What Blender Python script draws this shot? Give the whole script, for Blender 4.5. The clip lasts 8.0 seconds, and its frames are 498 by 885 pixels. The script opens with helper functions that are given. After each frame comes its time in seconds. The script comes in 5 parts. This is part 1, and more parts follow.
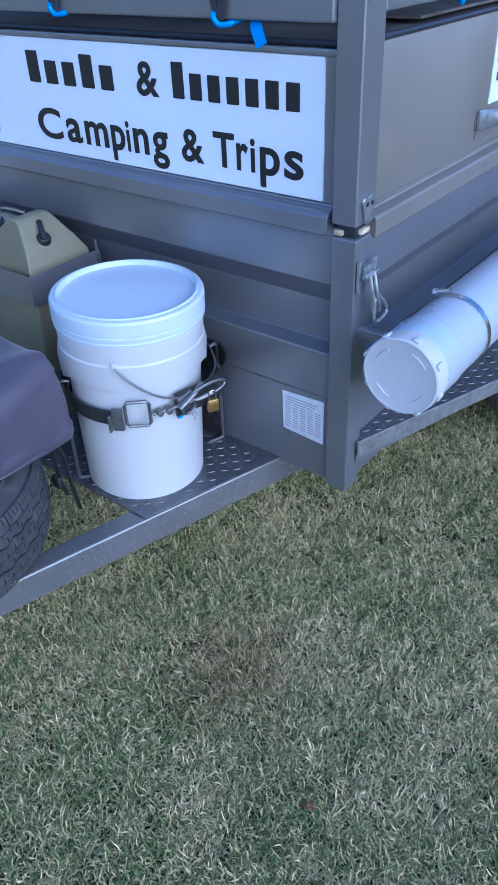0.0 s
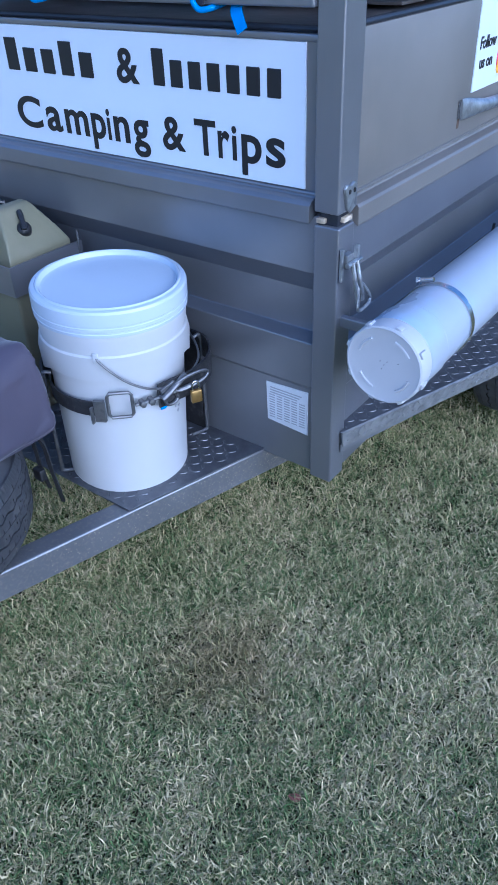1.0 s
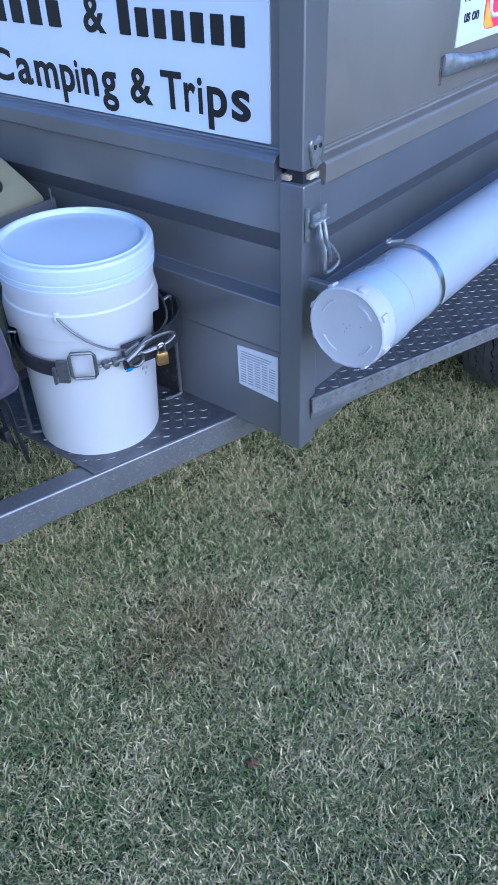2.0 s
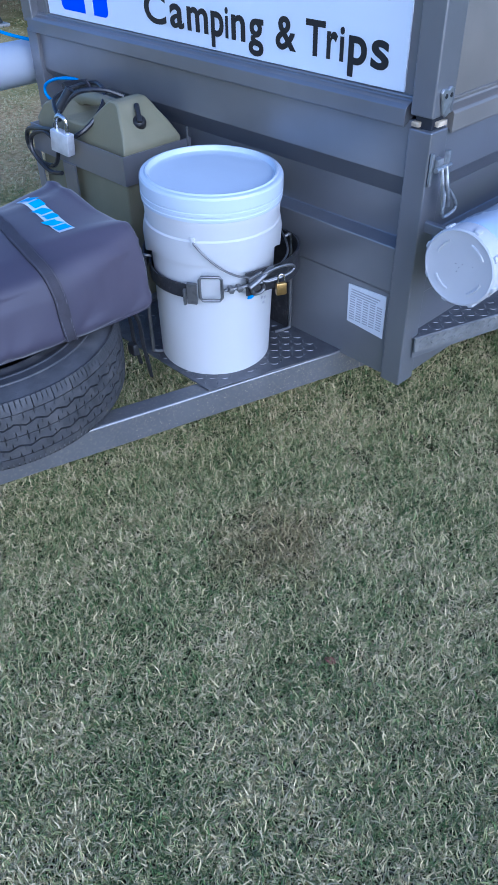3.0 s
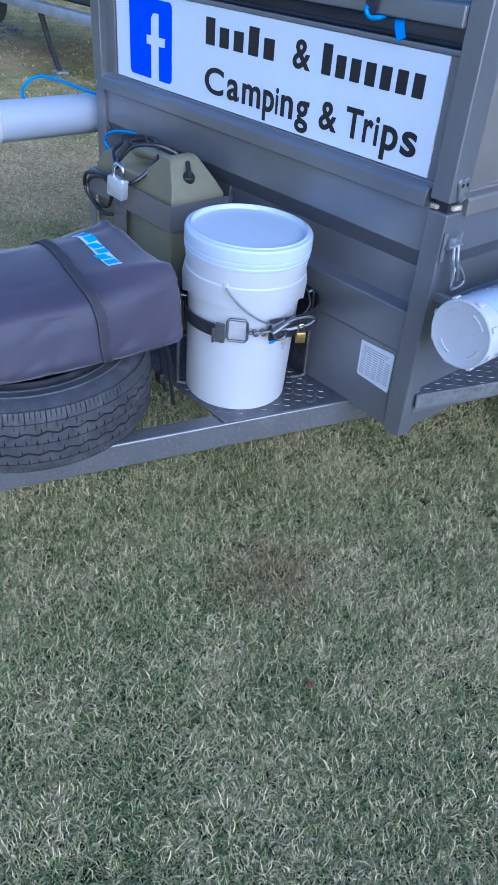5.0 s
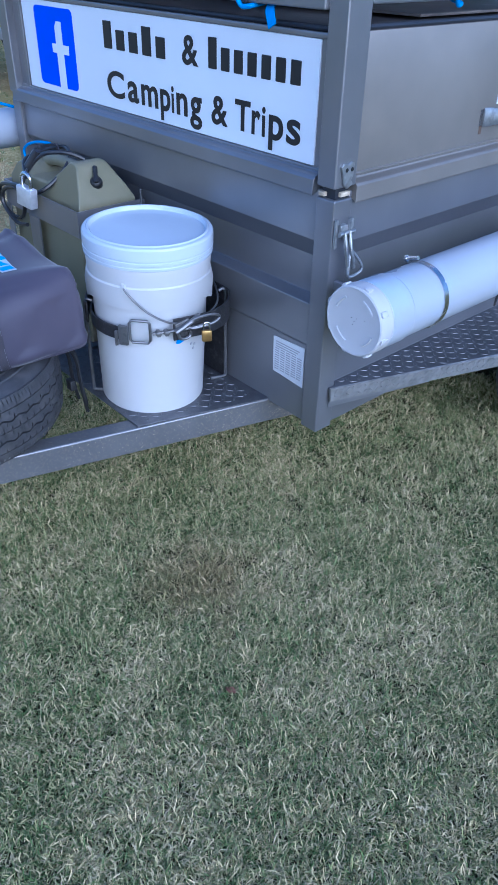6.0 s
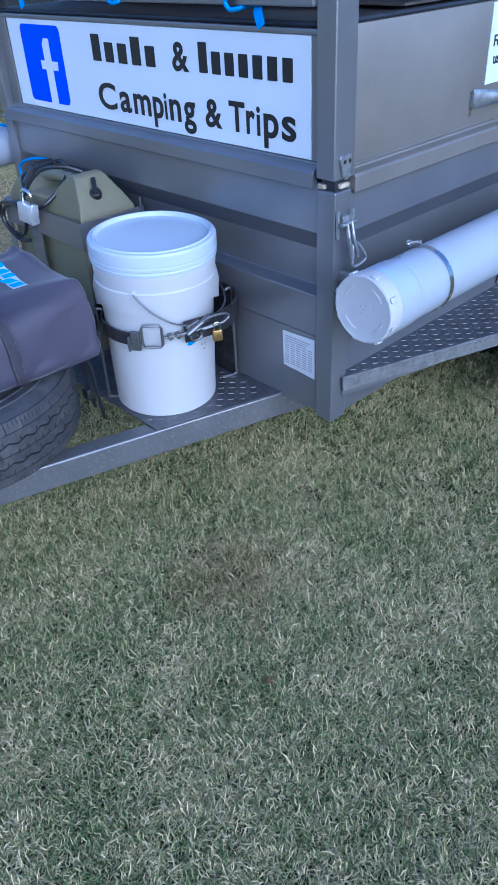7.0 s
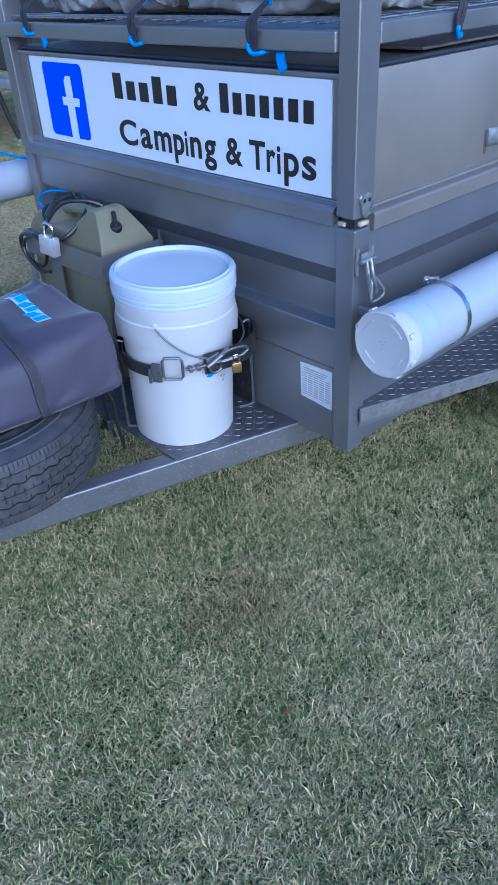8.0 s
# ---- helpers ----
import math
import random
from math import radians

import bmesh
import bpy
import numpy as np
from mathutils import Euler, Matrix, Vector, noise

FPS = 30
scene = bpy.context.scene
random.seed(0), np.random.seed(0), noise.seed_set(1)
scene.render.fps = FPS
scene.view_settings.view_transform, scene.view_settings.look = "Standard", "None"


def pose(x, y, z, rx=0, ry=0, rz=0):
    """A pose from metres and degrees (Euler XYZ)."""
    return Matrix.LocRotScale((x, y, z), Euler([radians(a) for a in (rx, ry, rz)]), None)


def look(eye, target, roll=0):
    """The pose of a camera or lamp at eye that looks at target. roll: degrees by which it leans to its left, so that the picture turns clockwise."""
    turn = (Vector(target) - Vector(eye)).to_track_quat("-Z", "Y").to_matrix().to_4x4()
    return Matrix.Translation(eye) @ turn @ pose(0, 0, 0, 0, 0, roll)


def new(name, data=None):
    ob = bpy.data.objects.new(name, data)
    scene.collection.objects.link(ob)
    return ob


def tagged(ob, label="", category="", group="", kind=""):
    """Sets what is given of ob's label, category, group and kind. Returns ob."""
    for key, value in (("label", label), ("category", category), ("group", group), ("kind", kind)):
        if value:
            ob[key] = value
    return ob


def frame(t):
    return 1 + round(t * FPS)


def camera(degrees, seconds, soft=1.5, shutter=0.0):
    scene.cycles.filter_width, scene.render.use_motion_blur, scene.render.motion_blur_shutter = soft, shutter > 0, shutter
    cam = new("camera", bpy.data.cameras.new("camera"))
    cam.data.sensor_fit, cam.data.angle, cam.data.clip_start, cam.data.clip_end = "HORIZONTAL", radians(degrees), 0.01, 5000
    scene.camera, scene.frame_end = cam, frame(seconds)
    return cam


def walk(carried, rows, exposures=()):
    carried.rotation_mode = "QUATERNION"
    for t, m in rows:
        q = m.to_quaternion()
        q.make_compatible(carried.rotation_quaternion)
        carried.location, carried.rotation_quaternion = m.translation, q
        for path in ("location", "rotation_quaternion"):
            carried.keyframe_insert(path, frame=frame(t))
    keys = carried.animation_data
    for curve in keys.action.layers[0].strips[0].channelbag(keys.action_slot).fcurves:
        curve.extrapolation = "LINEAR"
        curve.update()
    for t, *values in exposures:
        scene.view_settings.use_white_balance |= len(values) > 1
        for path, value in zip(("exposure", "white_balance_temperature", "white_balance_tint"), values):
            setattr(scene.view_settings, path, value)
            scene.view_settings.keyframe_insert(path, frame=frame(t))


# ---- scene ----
cam = camera(37.5, 8.0)
PATH = [
    (0, (0.711, -1.179, 1.517), (-0.324, 0.085, 0.363), -2.7),
    (0.5, (0.713, -1.185, 1.515), (-0.306, 0.094, 0.364), -2.6),
    (1, (0.717, -1.173, 1.501), (-0.289, 0.106, 0.338), -2.4),
    (1.2, (0.732, -1.158, 1.499), (-0.273, 0.121, 0.336), -2.3),
    (2.3, (0.807, -1.099, 1.46), (-0.212, 0.09, 0.215), -1.8),
    (2.5, (0.82, -1.131, 1.463), (-0.23, 0.025, 0.213), -2.2),
    (3, (0.856, -1.291, 1.485), (-0.262, -0.239, 0.203), -1.4),
    (3.3, (0.853, -1.386, 1.495), (-0.330, -0.431, 0.196), 0.0),
    (3.5, (0.847, -1.412, 1.484), (-0.409, -0.558, 0.183), -0.2),
    (4, (0.815, -1.468, 1.506), (-0.503, -0.707, 0.209), -0.1),
    (4.2, (0.822, -1.486, 1.516), (-0.528, -0.698, 0.270), 0.1),
    (4.5, (0.852, -1.469, 1.528), (-0.529, -0.656, 0.331), 0.2),
    (4.7, (0.892, -1.446, 1.531), (-0.430, -0.531, 0.341), 2.1),
    (4.8, (0.911, -1.43, 1.528), (-0.37, -0.448, 0.348), 3.1),
    (5, (0.955, -1.408, 1.536), (-0.233, -0.301, 0.368), 4.7),
    (5.2, (0.99, -1.375, 1.536), (-0.173, -0.233, 0.377), 3.8),
    (6.3, (1.121, -1.2, 1.485), (-0.117, -0.106, 0.358), 0.2),
    (6.5, (1.122, -1.22, 1.494), (-0.104, -0.121, 0.359), -1.3),
    (7, (1.102, -1.268, 1.503), (-0.122, -0.168, 0.366), -3.3),
    (7.5, (1.083, -1.291, 1.516), (-0.148, -0.19, 0.387), -3.3),
    (8, (1.076, -1.294, 1.545), (-0.173, -0.181, 0.448), -3.3),
]
walk(cam, [(t, look(eye, target, roll)) for t, eye, target, roll in PATH], exposures=[(0.0, 0.48, 4150, 13), (2.5, 0.47, 4200, 13), (4.0, 0.61, 4350, 13), (5.0, 0.50, 4250, 13), (6.5, 0.45, 4180, 13), (8.0, 0.42, 4150, 13)])

# ---- light: open shade under a bright evening sky ----
world = bpy.data.worlds.new("sky")
scene.world = world
world.use_nodes = True
wn = world.node_tree.nodes
sky = wn.new("ShaderNodeTexSky")
sky.sky_type, sky.sun_disc = "NISHITA", False
sky.sun_elevation, sky.sun_rotation = radians(26), radians(130)
sky.air_density, sky.dust_density, sky.ozone_density = 1.0, 2.0, 1.5
wn["Background"].inputs["Strength"].default_value = 0.15
world.node_tree.links.new(sky.outputs[0], wn["Background"].inputs["Color"])
sun = new("sun", bpy.data.lights.new("sun", "SUN"))
sun.data.energy, sun.data.angle, sun.data.color = 2.1, radians(40), (1.0, 0.87, 0.73)
sun.matrix_world = look((7, 0.3, 3.1), (0, 0, 0))

# ---- materials ----


def srgb(r, g, b):
    return tuple((c / 255 / 12.92) if c / 255 <= 0.04045 else ((c / 255 + 0.055) / 1.055) ** 2.4 for c in (r, g, b))


def material(name, base, rough=0.5, metal=0.0, vary=0.12, scale=12.0, bump=0.0, bump_scale=200.0, coat=0.0, rough_vary=0.08, second=None, second_scale=3.0, second_amount=0.5, transmission=0.0, spec=0.5, subsurface=0.0):
    """Paint, plastic or metal with tone variation at two scales, uneven gloss and fine relief."""
    m = bpy.data.materials.new(name)
    m.use_nodes = True
    nt = m.node_tree
    n, l = nt.nodes, nt.links
    b = n["Principled BSDF"]
    co = n.new("ShaderNodeTexCoord")
    big = n.new("ShaderNodeTexNoise")
    big.inputs["Scale"].default_value, big.inputs["Detail"].default_value = scale, 5
    l.new(co.outputs["Object"], big.inputs["Vector"])
    fine = n.new("ShaderNodeTexNoise")
    fine.inputs["Scale"].default_value, fine.inputs["Detail"].default_value = bump_scale, 3
    l.new(co.outputs["Object"], fine.inputs["Vector"])
    ramp = n.new("ShaderNodeValToRGB")
    lo = tuple(c * (1 - vary) for c in base)
    hi = tuple(min(1, c * (1 + vary)) for c in base)
    ramp.color_ramp.elements[0].position, ramp.color_ramp.elements[1].position = 0.3, 0.7
    ramp.color_ramp.elements[0].color, ramp.color_ramp.elements[1].color = (*lo, 1), (*hi, 1)
    l.new(big.outputs["Fac"], ramp.inputs["Fac"])
    out = ramp.outputs["Color"]
    if second:
        spot = n.new("ShaderNodeTexNoise")
        spot.inputs["Scale"].default_value, spot.inputs["Detail"].default_value = second_scale, 8
        l.new(co.outputs["Object"], spot.inputs["Vector"])
        r2 = n.new("ShaderNodeValToRGB")
        r2.color_ramp.elements[0].position, r2.color_ramp.elements[1].position = 0.52, 0.72
        r2.color_ramp.elements[1].color = (second_amount,) * 3 + (1,)
        l.new(spot.outputs["Fac"], r2.inputs["Fac"])
        mix = n.new("ShaderNodeMixRGB")
        mix.inputs["Color2"].default_value = (*second, 1)
        l.new(r2.outputs["Color"], mix.inputs["Fac"])
        l.new(out, mix.inputs["Color1"])
        out = mix.outputs["Color"]
    l.new(out, b.inputs["Base Color"])
    rr = n.new("ShaderNodeMapRange")
    rr.inputs["To Min"].default_value, rr.inputs["To Max"].default_value = max(0.02, rough - rough_vary), min(1, rough + rough_vary)
    l.new(big.outputs["Fac"], rr.inputs["Value"])
    l.new(rr.outputs["Result"], b.inputs["Roughness"])
    b.inputs["Metallic"].default_value = metal
    b.inputs["Coat Weight"].default_value = coat
    b.inputs["Transmission Weight"].default_value = transmission
    b.inputs["Specular IOR Level"].default_value = spec
    if subsurface:
        b.inputs["Subsurface Weight"].default_value = subsurface
        b.inputs["Subsurface Radius"].default_value = (0.02, 0.02, 0.02)
        b.inputs["Subsurface Scale"].default_value = 0.3
    if bump:
        bp = n.new("ShaderNodeBump")
        bp.inputs["Strength"].default_value, bp.inputs["Distance"].default_value = bump, 0.002
        l.new(fine.outputs["Fac"], bp.inputs["Height"])
        l.new(bp.outputs["Normal"], b.inputs["Normal"])
    return m


PAINT = material("charcoal_satin_paint", (0.245, 0.247, 0.265), 0.33, 0.66, 0.10, 4, 0.10, 500, rough_vary=0.06, second=(0.20, 0.195, 0.19), second_scale=9, second_amount=0.14)
# warmer, duller PAINT: low light on the right panel and lip put into colour
WARM_LIT_PAINT = material("warm_lit_grey_paint", (0.220, 0.205, 0.187), 0.40, 0.40, 0.10, 4, 0.12, 400, rough_vary=0.08, second=(0.29, 0.262, 0.225), second_scale=5, second_amount=0.35)
PLATE = material("painted_tread_plate", (0.115, 0.117, 0.128), 0.34, 0.5, 0.2, 30, 0.15, 400, second=(0.20, 0.20, 0.20), second_scale=40, second_amount=0.35)
WORN = material("worn_tread_edge", (0.25, 0.25, 0.25), 0.42, 0.6, 0.2, 40, 0.2, 400, second=(0.27, 0.26, 0.24), second_scale=60, second_amount=0.6)
BEAM = material("charcoal_beam_paint", (0.17, 0.172, 0.18), 0.33, 0.5, 0.10, 8, 0.1, 500, second=(0.36, 0.31, 0.24), second_scale=130, second_amount=0.35)
GALV = material("galvanised_steel", (0.42, 0.43, 0.44), 0.42, 0.9, 0.25, 60, 0.35, 300, second=(0.20, 0.19, 0.18), second_scale=50, second_amount=0.6)
DULL = material("weathered_steel", (0.20, 0.20, 0.205), 0.45, 0.85, 0.3, 60, 0.35, 300, second=(0.10, 0.09, 0.085), second_scale=60, second_amount=0.6)
KEY_METAL = material("nickel_keys", (0.66, 0.65, 0.62), 0.34, 0.8, 0.2, 60, 0.1, 300)
LOCK_METAL = material("laminated_lock", (0.62, 0.63, 0.66), 0.40, 0.6, 0.1, 60, 0.15, 300)
STEEL = material("bright_steel", (0.62, 0.62, 0.63), 0.25, 1.0, 0.1, 50, 0.1, 400)
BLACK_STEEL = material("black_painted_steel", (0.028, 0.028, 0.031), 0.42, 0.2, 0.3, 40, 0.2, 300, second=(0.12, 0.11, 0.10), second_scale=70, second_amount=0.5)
BRASS = material("brass", (0.46, 0.30, 0.10), 0.38, 0.9, 0.15, 80, 0.1, 300)
WHITE_SIGN = material("white_vinyl_sign", (0.66, 0.71, 0.79), 0.32, 0, 0.02, 3, 0.03, 300)
INK = material("black_vinyl", (0.012, 0.012, 0.014), 0.4, 0, 0.1, 30)
BLUE_INK = material("blue_vinyl", (0.0, 0.055, 0.80), 0.38, 0, 0.03, 20)
PINK_INK = material("pink_vinyl", (0.75, 0.035, 0.12), 0.4, 0, 0.05, 20)
YELLOW_INK = material("yellow_vinyl", (0.85, 0.42, 0.03), 0.4, 0, 0.05, 20)
BUCKET_WHITE = material("white_polythene", (0.455, 0.458, 0.465), 0.42, 0, 0.03, 6, 0.06, 150, second=(0.50, 0.495, 0.48), second_scale=14, second_amount=0.18)
# bluer than the pail: the sky's reflection is tinted into the lid colour
LID_SKY_TINT = material("translucent_polythene_lid", (0.46, 0.515, 0.60), 0.24, 0, 0.03, 6, 0.05, 120)
# the second, blue tone paints blotches of reflected sky on the pipe
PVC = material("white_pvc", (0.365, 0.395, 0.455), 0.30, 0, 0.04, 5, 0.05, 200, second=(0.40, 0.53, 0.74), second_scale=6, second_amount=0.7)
PVC_CAP = material("pvc_cap_grey_white", (0.47, 0.47, 0.49), 0.42, 0, 0.05, 8, 0.1, 200)
JERRY = material("olive_polythene", (0.185, 0.175, 0.108), 0.48, 0, 0.10, 8, 0.25, 250, second=(0.24, 0.22, 0.15), second_scale=10, second_amount=0.4)
RUBBER = material("tyre_rubber", (0.046, 0.046, 0.050), 0.58, 0, 0.25, 30, 0.3, 300, second=(0.095, 0.09, 0.085), second_scale=25, second_amount=0.5)
BLACK_PLASTIC = material("black_plastic", (0.015, 0.015, 0.016), 0.42, 0, 0.2, 30)
CABLE = material("black_vinyl_cable", (0.02, 0.02, 0.022), 0.3, 0, 0.2, 30)
BLUE_CORD = material("bright_blue_plastic", (0.012, 0.21, 0.60), 0.38, 0, 0.1, 40)
BLUE_TAPE = material("blue_tape", (0.02, 0.22, 0.62), 0.5, 0, 0.1, 40)
SILVER_BAG = material("crumpled_silver_plastic", (0.33, 0.325, 0.325), 0.30, 0.40, 0.2, 12, 0.8, 60, second=(0.18, 0.175, 0.17), second_scale=9, second_amount=0.7)
DARK_COVER = material("weathered_brown_vinyl", (0.095, 0.082, 0.074), 0.5, 0, 0.3, 8, 0.5, 60, second=(0.17, 0.145, 0.13), second_scale=12, second_amount=0.6)
SEAL = material("rubber_seal", (0.02, 0.022, 0.03), 0.4, 0, 0.2, 30)
FOAM = material("weathered_plywood", (0.50, 0.42, 0.30), 0.75, 0, 0.3, 60, 0.6, 200)
DUST = material("pale_dust", (0.36, 0.32, 0.26), 0.9, 0, 0.3, 60)
ENAMEL = material("blue_enamel", (0.006, 0.040, 0.36), 0.17, 0, 0.1, 20, coat=0.25)
LABEL = material("silver_compliance_label", (0.62, 0.64, 0.68), 0.32, 0.2, 0.05, 30)
LABEL_INK = material("grey_print", (0.34, 0.35, 0.38), 0.45, 0, 0.1, 50)
WHITE_LABEL = material("white_paper_label", (0.52, 0.55, 0.60), 0.5, 0, 0.05, 30)
GAP_SHADE = material("gap_shade_black", (0.008, 0.008, 0.010), 0.95, 0, 0.3, 60, spec=0.05)
GREY_CLOTH = material("pale_grey_cloth", (0.15, 0.21, 0.26), 0.85, 0, 0.3, 40, 0.6, 300)
CYAN_PRINT = material("cyan_print", (0.06, 0.36, 0.68), 0.6, 0, 0.1, 60, 0.3, 600)
PALE_PRINT = material("pale_print", (0.62, 0.66, 0.72), 0.6, 0, 0.1, 60, 0.3, 600)
RUST = material("rust", (0.12, 0.08, 0.055), 0.9, 0, 0.3, 60, 0.5, 300)
BARK = material("pale_gum_bark", (0.34, 0.29, 0.25), 0.85, 0, 0.25, 8, 0.8, 40, second=(0.20, 0.16, 0.13), second_scale=6, second_amount=0.7)
LEAF_RED = material("dead_red_leaf", (0.30, 0.13, 0.09), 0.7, 0, 0.2, 60, 0.3, 300)
WEED = material("clover_leaf", (0.10, 0.22, 0.07), 0.6, 0, 0.2, 60, 0.3, 300)
GRAVEL = material("leaf_litter", (0.16, 0.14, 0.15), 0.9, 0, 0.4, 60, 0.6, 100)


def canvas_material():
    """Woven nylon: fine crossed threads, slight sheen, broad soft stains."""
    m = material("purple_grey_nylon", (0.043, 0.038, 0.060), 0.62, 0, 0.12, 5, 0, 300, second=(0.070, 0.058, 0.082), second_scale=3, second_amount=0.5)
    n, l = m.node_tree.nodes, m.node_tree.links
    b = n["Principled BSDF"]
    b.inputs["Sheen Weight"].default_value, b.inputs["Sheen Roughness"].default_value = 0.25, 0.4
    co = n.new("ShaderNodeTexCoord")
    hs = []
    for d in ("X", "Y"):
        w = n.new("ShaderNodeTexWave")
        w.bands_direction = d
        w.inputs["Scale"].default_value, w.inputs["Distortion"].default_value = 180, 1.0
        l.new(co.outputs["Object"], w.inputs["Vector"])
        hs.append(w)
    add = n.new("ShaderNodeMath")
    l.new(hs[0].outputs["Fac"], add.inputs[0])
    l.new(hs[1].outputs["Fac"], add.inputs[1])
    bp = n.new("ShaderNodeBump")
    bp.inputs["Strength"].default_value, bp.inputs["Distance"].default_value = 0.06, 0.0006
    l.new(add.outputs[0], bp.inputs["Height"])
    l.new(bp.outputs["Normal"], b.inputs["Normal"])
    return m


NYLON = canvas_material()
WEBBING = material("dark_webbing", (0.035, 0.032, 0.042), 0.75, 0, 0.2, 60, 0.8, 700)


def turf_material(name, blades):
    """Dry and green patches over the lawn; blades also vary one by one."""
    m = bpy.data.materials.new(name)
    m.use_nodes = True
    n, l = m.node_tree.nodes, m.node_tree.links
    b = n["Principled BSDF"]
    geo = n.new("ShaderNodeNewGeometry")

    def patch(scale, lo, hi, detail=4):
        t = n.new("ShaderNodeTexNoise")
        t.inputs["Scale"].default_value, t.inputs["Detail"].default_value = scale, detail
        l.new(geo.outputs["Position"], t.inputs["Vector"])
        r = n.new("ShaderNodeMapRange")
        r.inputs["From Min"].default_value, r.inputs["From Max"].default_value = lo, hi
        l.new(t.outputs["Fac"], r.inputs["Value"])
        return r.outputs["Result"]

    def mix(fac, a, c):
        x = n.new("ShaderNodeMixRGB")
        l.new(fac, x.inputs["Fac"])
        for sock, v in (("Color1", a), ("Color2", c)):
            if isinstance(v, tuple):
                x.inputs[sock].default_value = (*v, 1)
            else:
                l.new(v, x.inputs[sock])
        return x.outputs["Color"]

    mid = patch(3.2, 0.36, 0.64)
    # worn brown strips run across the lawn behind the trailer
    apart = n.new("ShaderNodeSeparateXYZ")
    l.new(geo.outputs["Position"], apart.inputs[0])
    wander = n.new("ShaderNodeMath")
    wander.operation = "MULTIPLY_ADD"
    l.new(patch(0.9, 0.3, 0.7, 6), wander.inputs[0])
    wander.inputs[1].default_value = 1.3
    l.new(apart.outputs["X"], wander.inputs[2])
    strip = n.new("ShaderNodeMapRange")
    strip.inputs["From Min"].default_value, strip.inputs["From Max"].default_value = 0.65, -11.35
    l.new(wander.outputs[0], strip.inputs["Value"])
    worn_strip = n.new("ShaderNodeValToRGB")
    stops = worn_strip.color_ramp.elements
    stops[0].position, stops[0].color = 0.20, (0.08, 0.08, 0.08, 1)
    stops[1].position, stops[1].color = 0.86, (0.12, 0.12, 0.12, 1)
    for where, v in ((0.27, 0.65), (0.34, 0.95), (0.38, 0.80), (0.42, 0.12), (0.60, 0.10), (0.66, 0.70), (0.76, 0.50)):
        stops.new(where).color = (v, v, v, 1)
    l.new(strip.outputs["Result"], worn_strip.inputs["Fac"])
    wide = worn_strip.outputs["Color"]
    if blades:
        ramp = n.new("ShaderNodeValToRGB")
        e = ramp.color_ramp.elements
        e[0].position, e[0].color = 0.0, (0.026, 0.046, 0.013, 1)
        e[1].position, e[1].color = 1.0, (0.74, 0.62, 0.37, 1)
        for p, c in ((0.24, (0.120, 0.175, 0.056, 1)), (0.50, (0.32, 0.315, 0.135, 1)), (0.75, (0.56, 0.475, 0.25, 1))):
            x = e.new(p)
            x.color = c
        s = n.new("ShaderNodeMath")
        s.operation = "MULTIPLY_ADD"
        l.new(mid, s.inputs[0])
        s.inputs[1].default_value = 0.30
        clump = n.new("ShaderNodeMath")
        clump.operation = "MULTIPLY_ADD"
        l.new(patch(26, 0.3, 0.7, 2), clump.inputs[0])
        clump.inputs[1].default_value = 0.24
        spread = n.new("ShaderNodeMath")
        spread.operation = "MULTIPLY"
        spread.inputs[1].default_value = 1.12
        l.new(geo.outputs["Random Per Island"], spread.inputs[0])
        l.new(spread.outputs[0], clump.inputs[2])
        l.new(clump.outputs[0], s.inputs[2])
        s2 = n.new("ShaderNodeMath")
        s2.operation = "MULTIPLY_ADD"
        l.new(wide, s2.inputs[0])
        s2.inputs[1].default_value = 0.34
        l.new(s.outputs[0], s2.inputs[2])
        s3 = n.new("ShaderNodeMath")
        s3.operation = "MULTIPLY"
        s3.inputs[1].default_value = 0.63
        l.new(s2.outputs[0], s3.inputs[0])
        l.new(s3.outputs[0], ramp.inputs["Fac"])
        away = n.new("ShaderNodeVectorMath")
        away.operation = "DISTANCE"
        l.new(geo.outputs["Position"], away.inputs[0])
        away.inputs[1].default_value = (-0.07, -0.33, 0.0)
        ragged = n.new("ShaderNodeMath")
        ragged.operation = "MULTIPLY_ADD"
        l.new(patch(9, 0.2, 0.8), ragged.inputs[0])
        ragged.inputs[1].default_value = 0.22
        l.new(away.outputs["Value"], ragged.inputs[2])
        worn = n.new("ShaderNodeMapRange")
        worn.inputs["From Min"].default_value, worn.inputs["From Max"].default_value = 0.32, 0.17
        worn.inputs["To Max"].default_value = 0.45
        l.new(ragged.outputs[0], worn.inputs["Value"])
        l.new(mix(worn.outputs["Result"], ramp.outputs["Color"], (0.30, 0.20, 0.10)), b.inputs["Base Color"])
        b.inputs["Roughness"].default_value = 0.55
        b.inputs["Specular IOR Level"].default_value = 0.06
    else:
        # near black, so that the gaps between the blades come out dark
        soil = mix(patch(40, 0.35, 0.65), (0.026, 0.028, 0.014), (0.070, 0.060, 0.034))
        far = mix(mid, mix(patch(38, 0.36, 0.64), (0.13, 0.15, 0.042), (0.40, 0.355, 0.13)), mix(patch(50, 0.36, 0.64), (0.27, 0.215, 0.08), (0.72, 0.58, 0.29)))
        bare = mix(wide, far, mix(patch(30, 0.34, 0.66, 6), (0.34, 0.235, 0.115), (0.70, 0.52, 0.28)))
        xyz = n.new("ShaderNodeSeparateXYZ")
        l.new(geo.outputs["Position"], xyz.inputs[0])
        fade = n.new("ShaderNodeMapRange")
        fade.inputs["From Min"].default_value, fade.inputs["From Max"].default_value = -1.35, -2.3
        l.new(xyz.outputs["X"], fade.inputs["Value"])
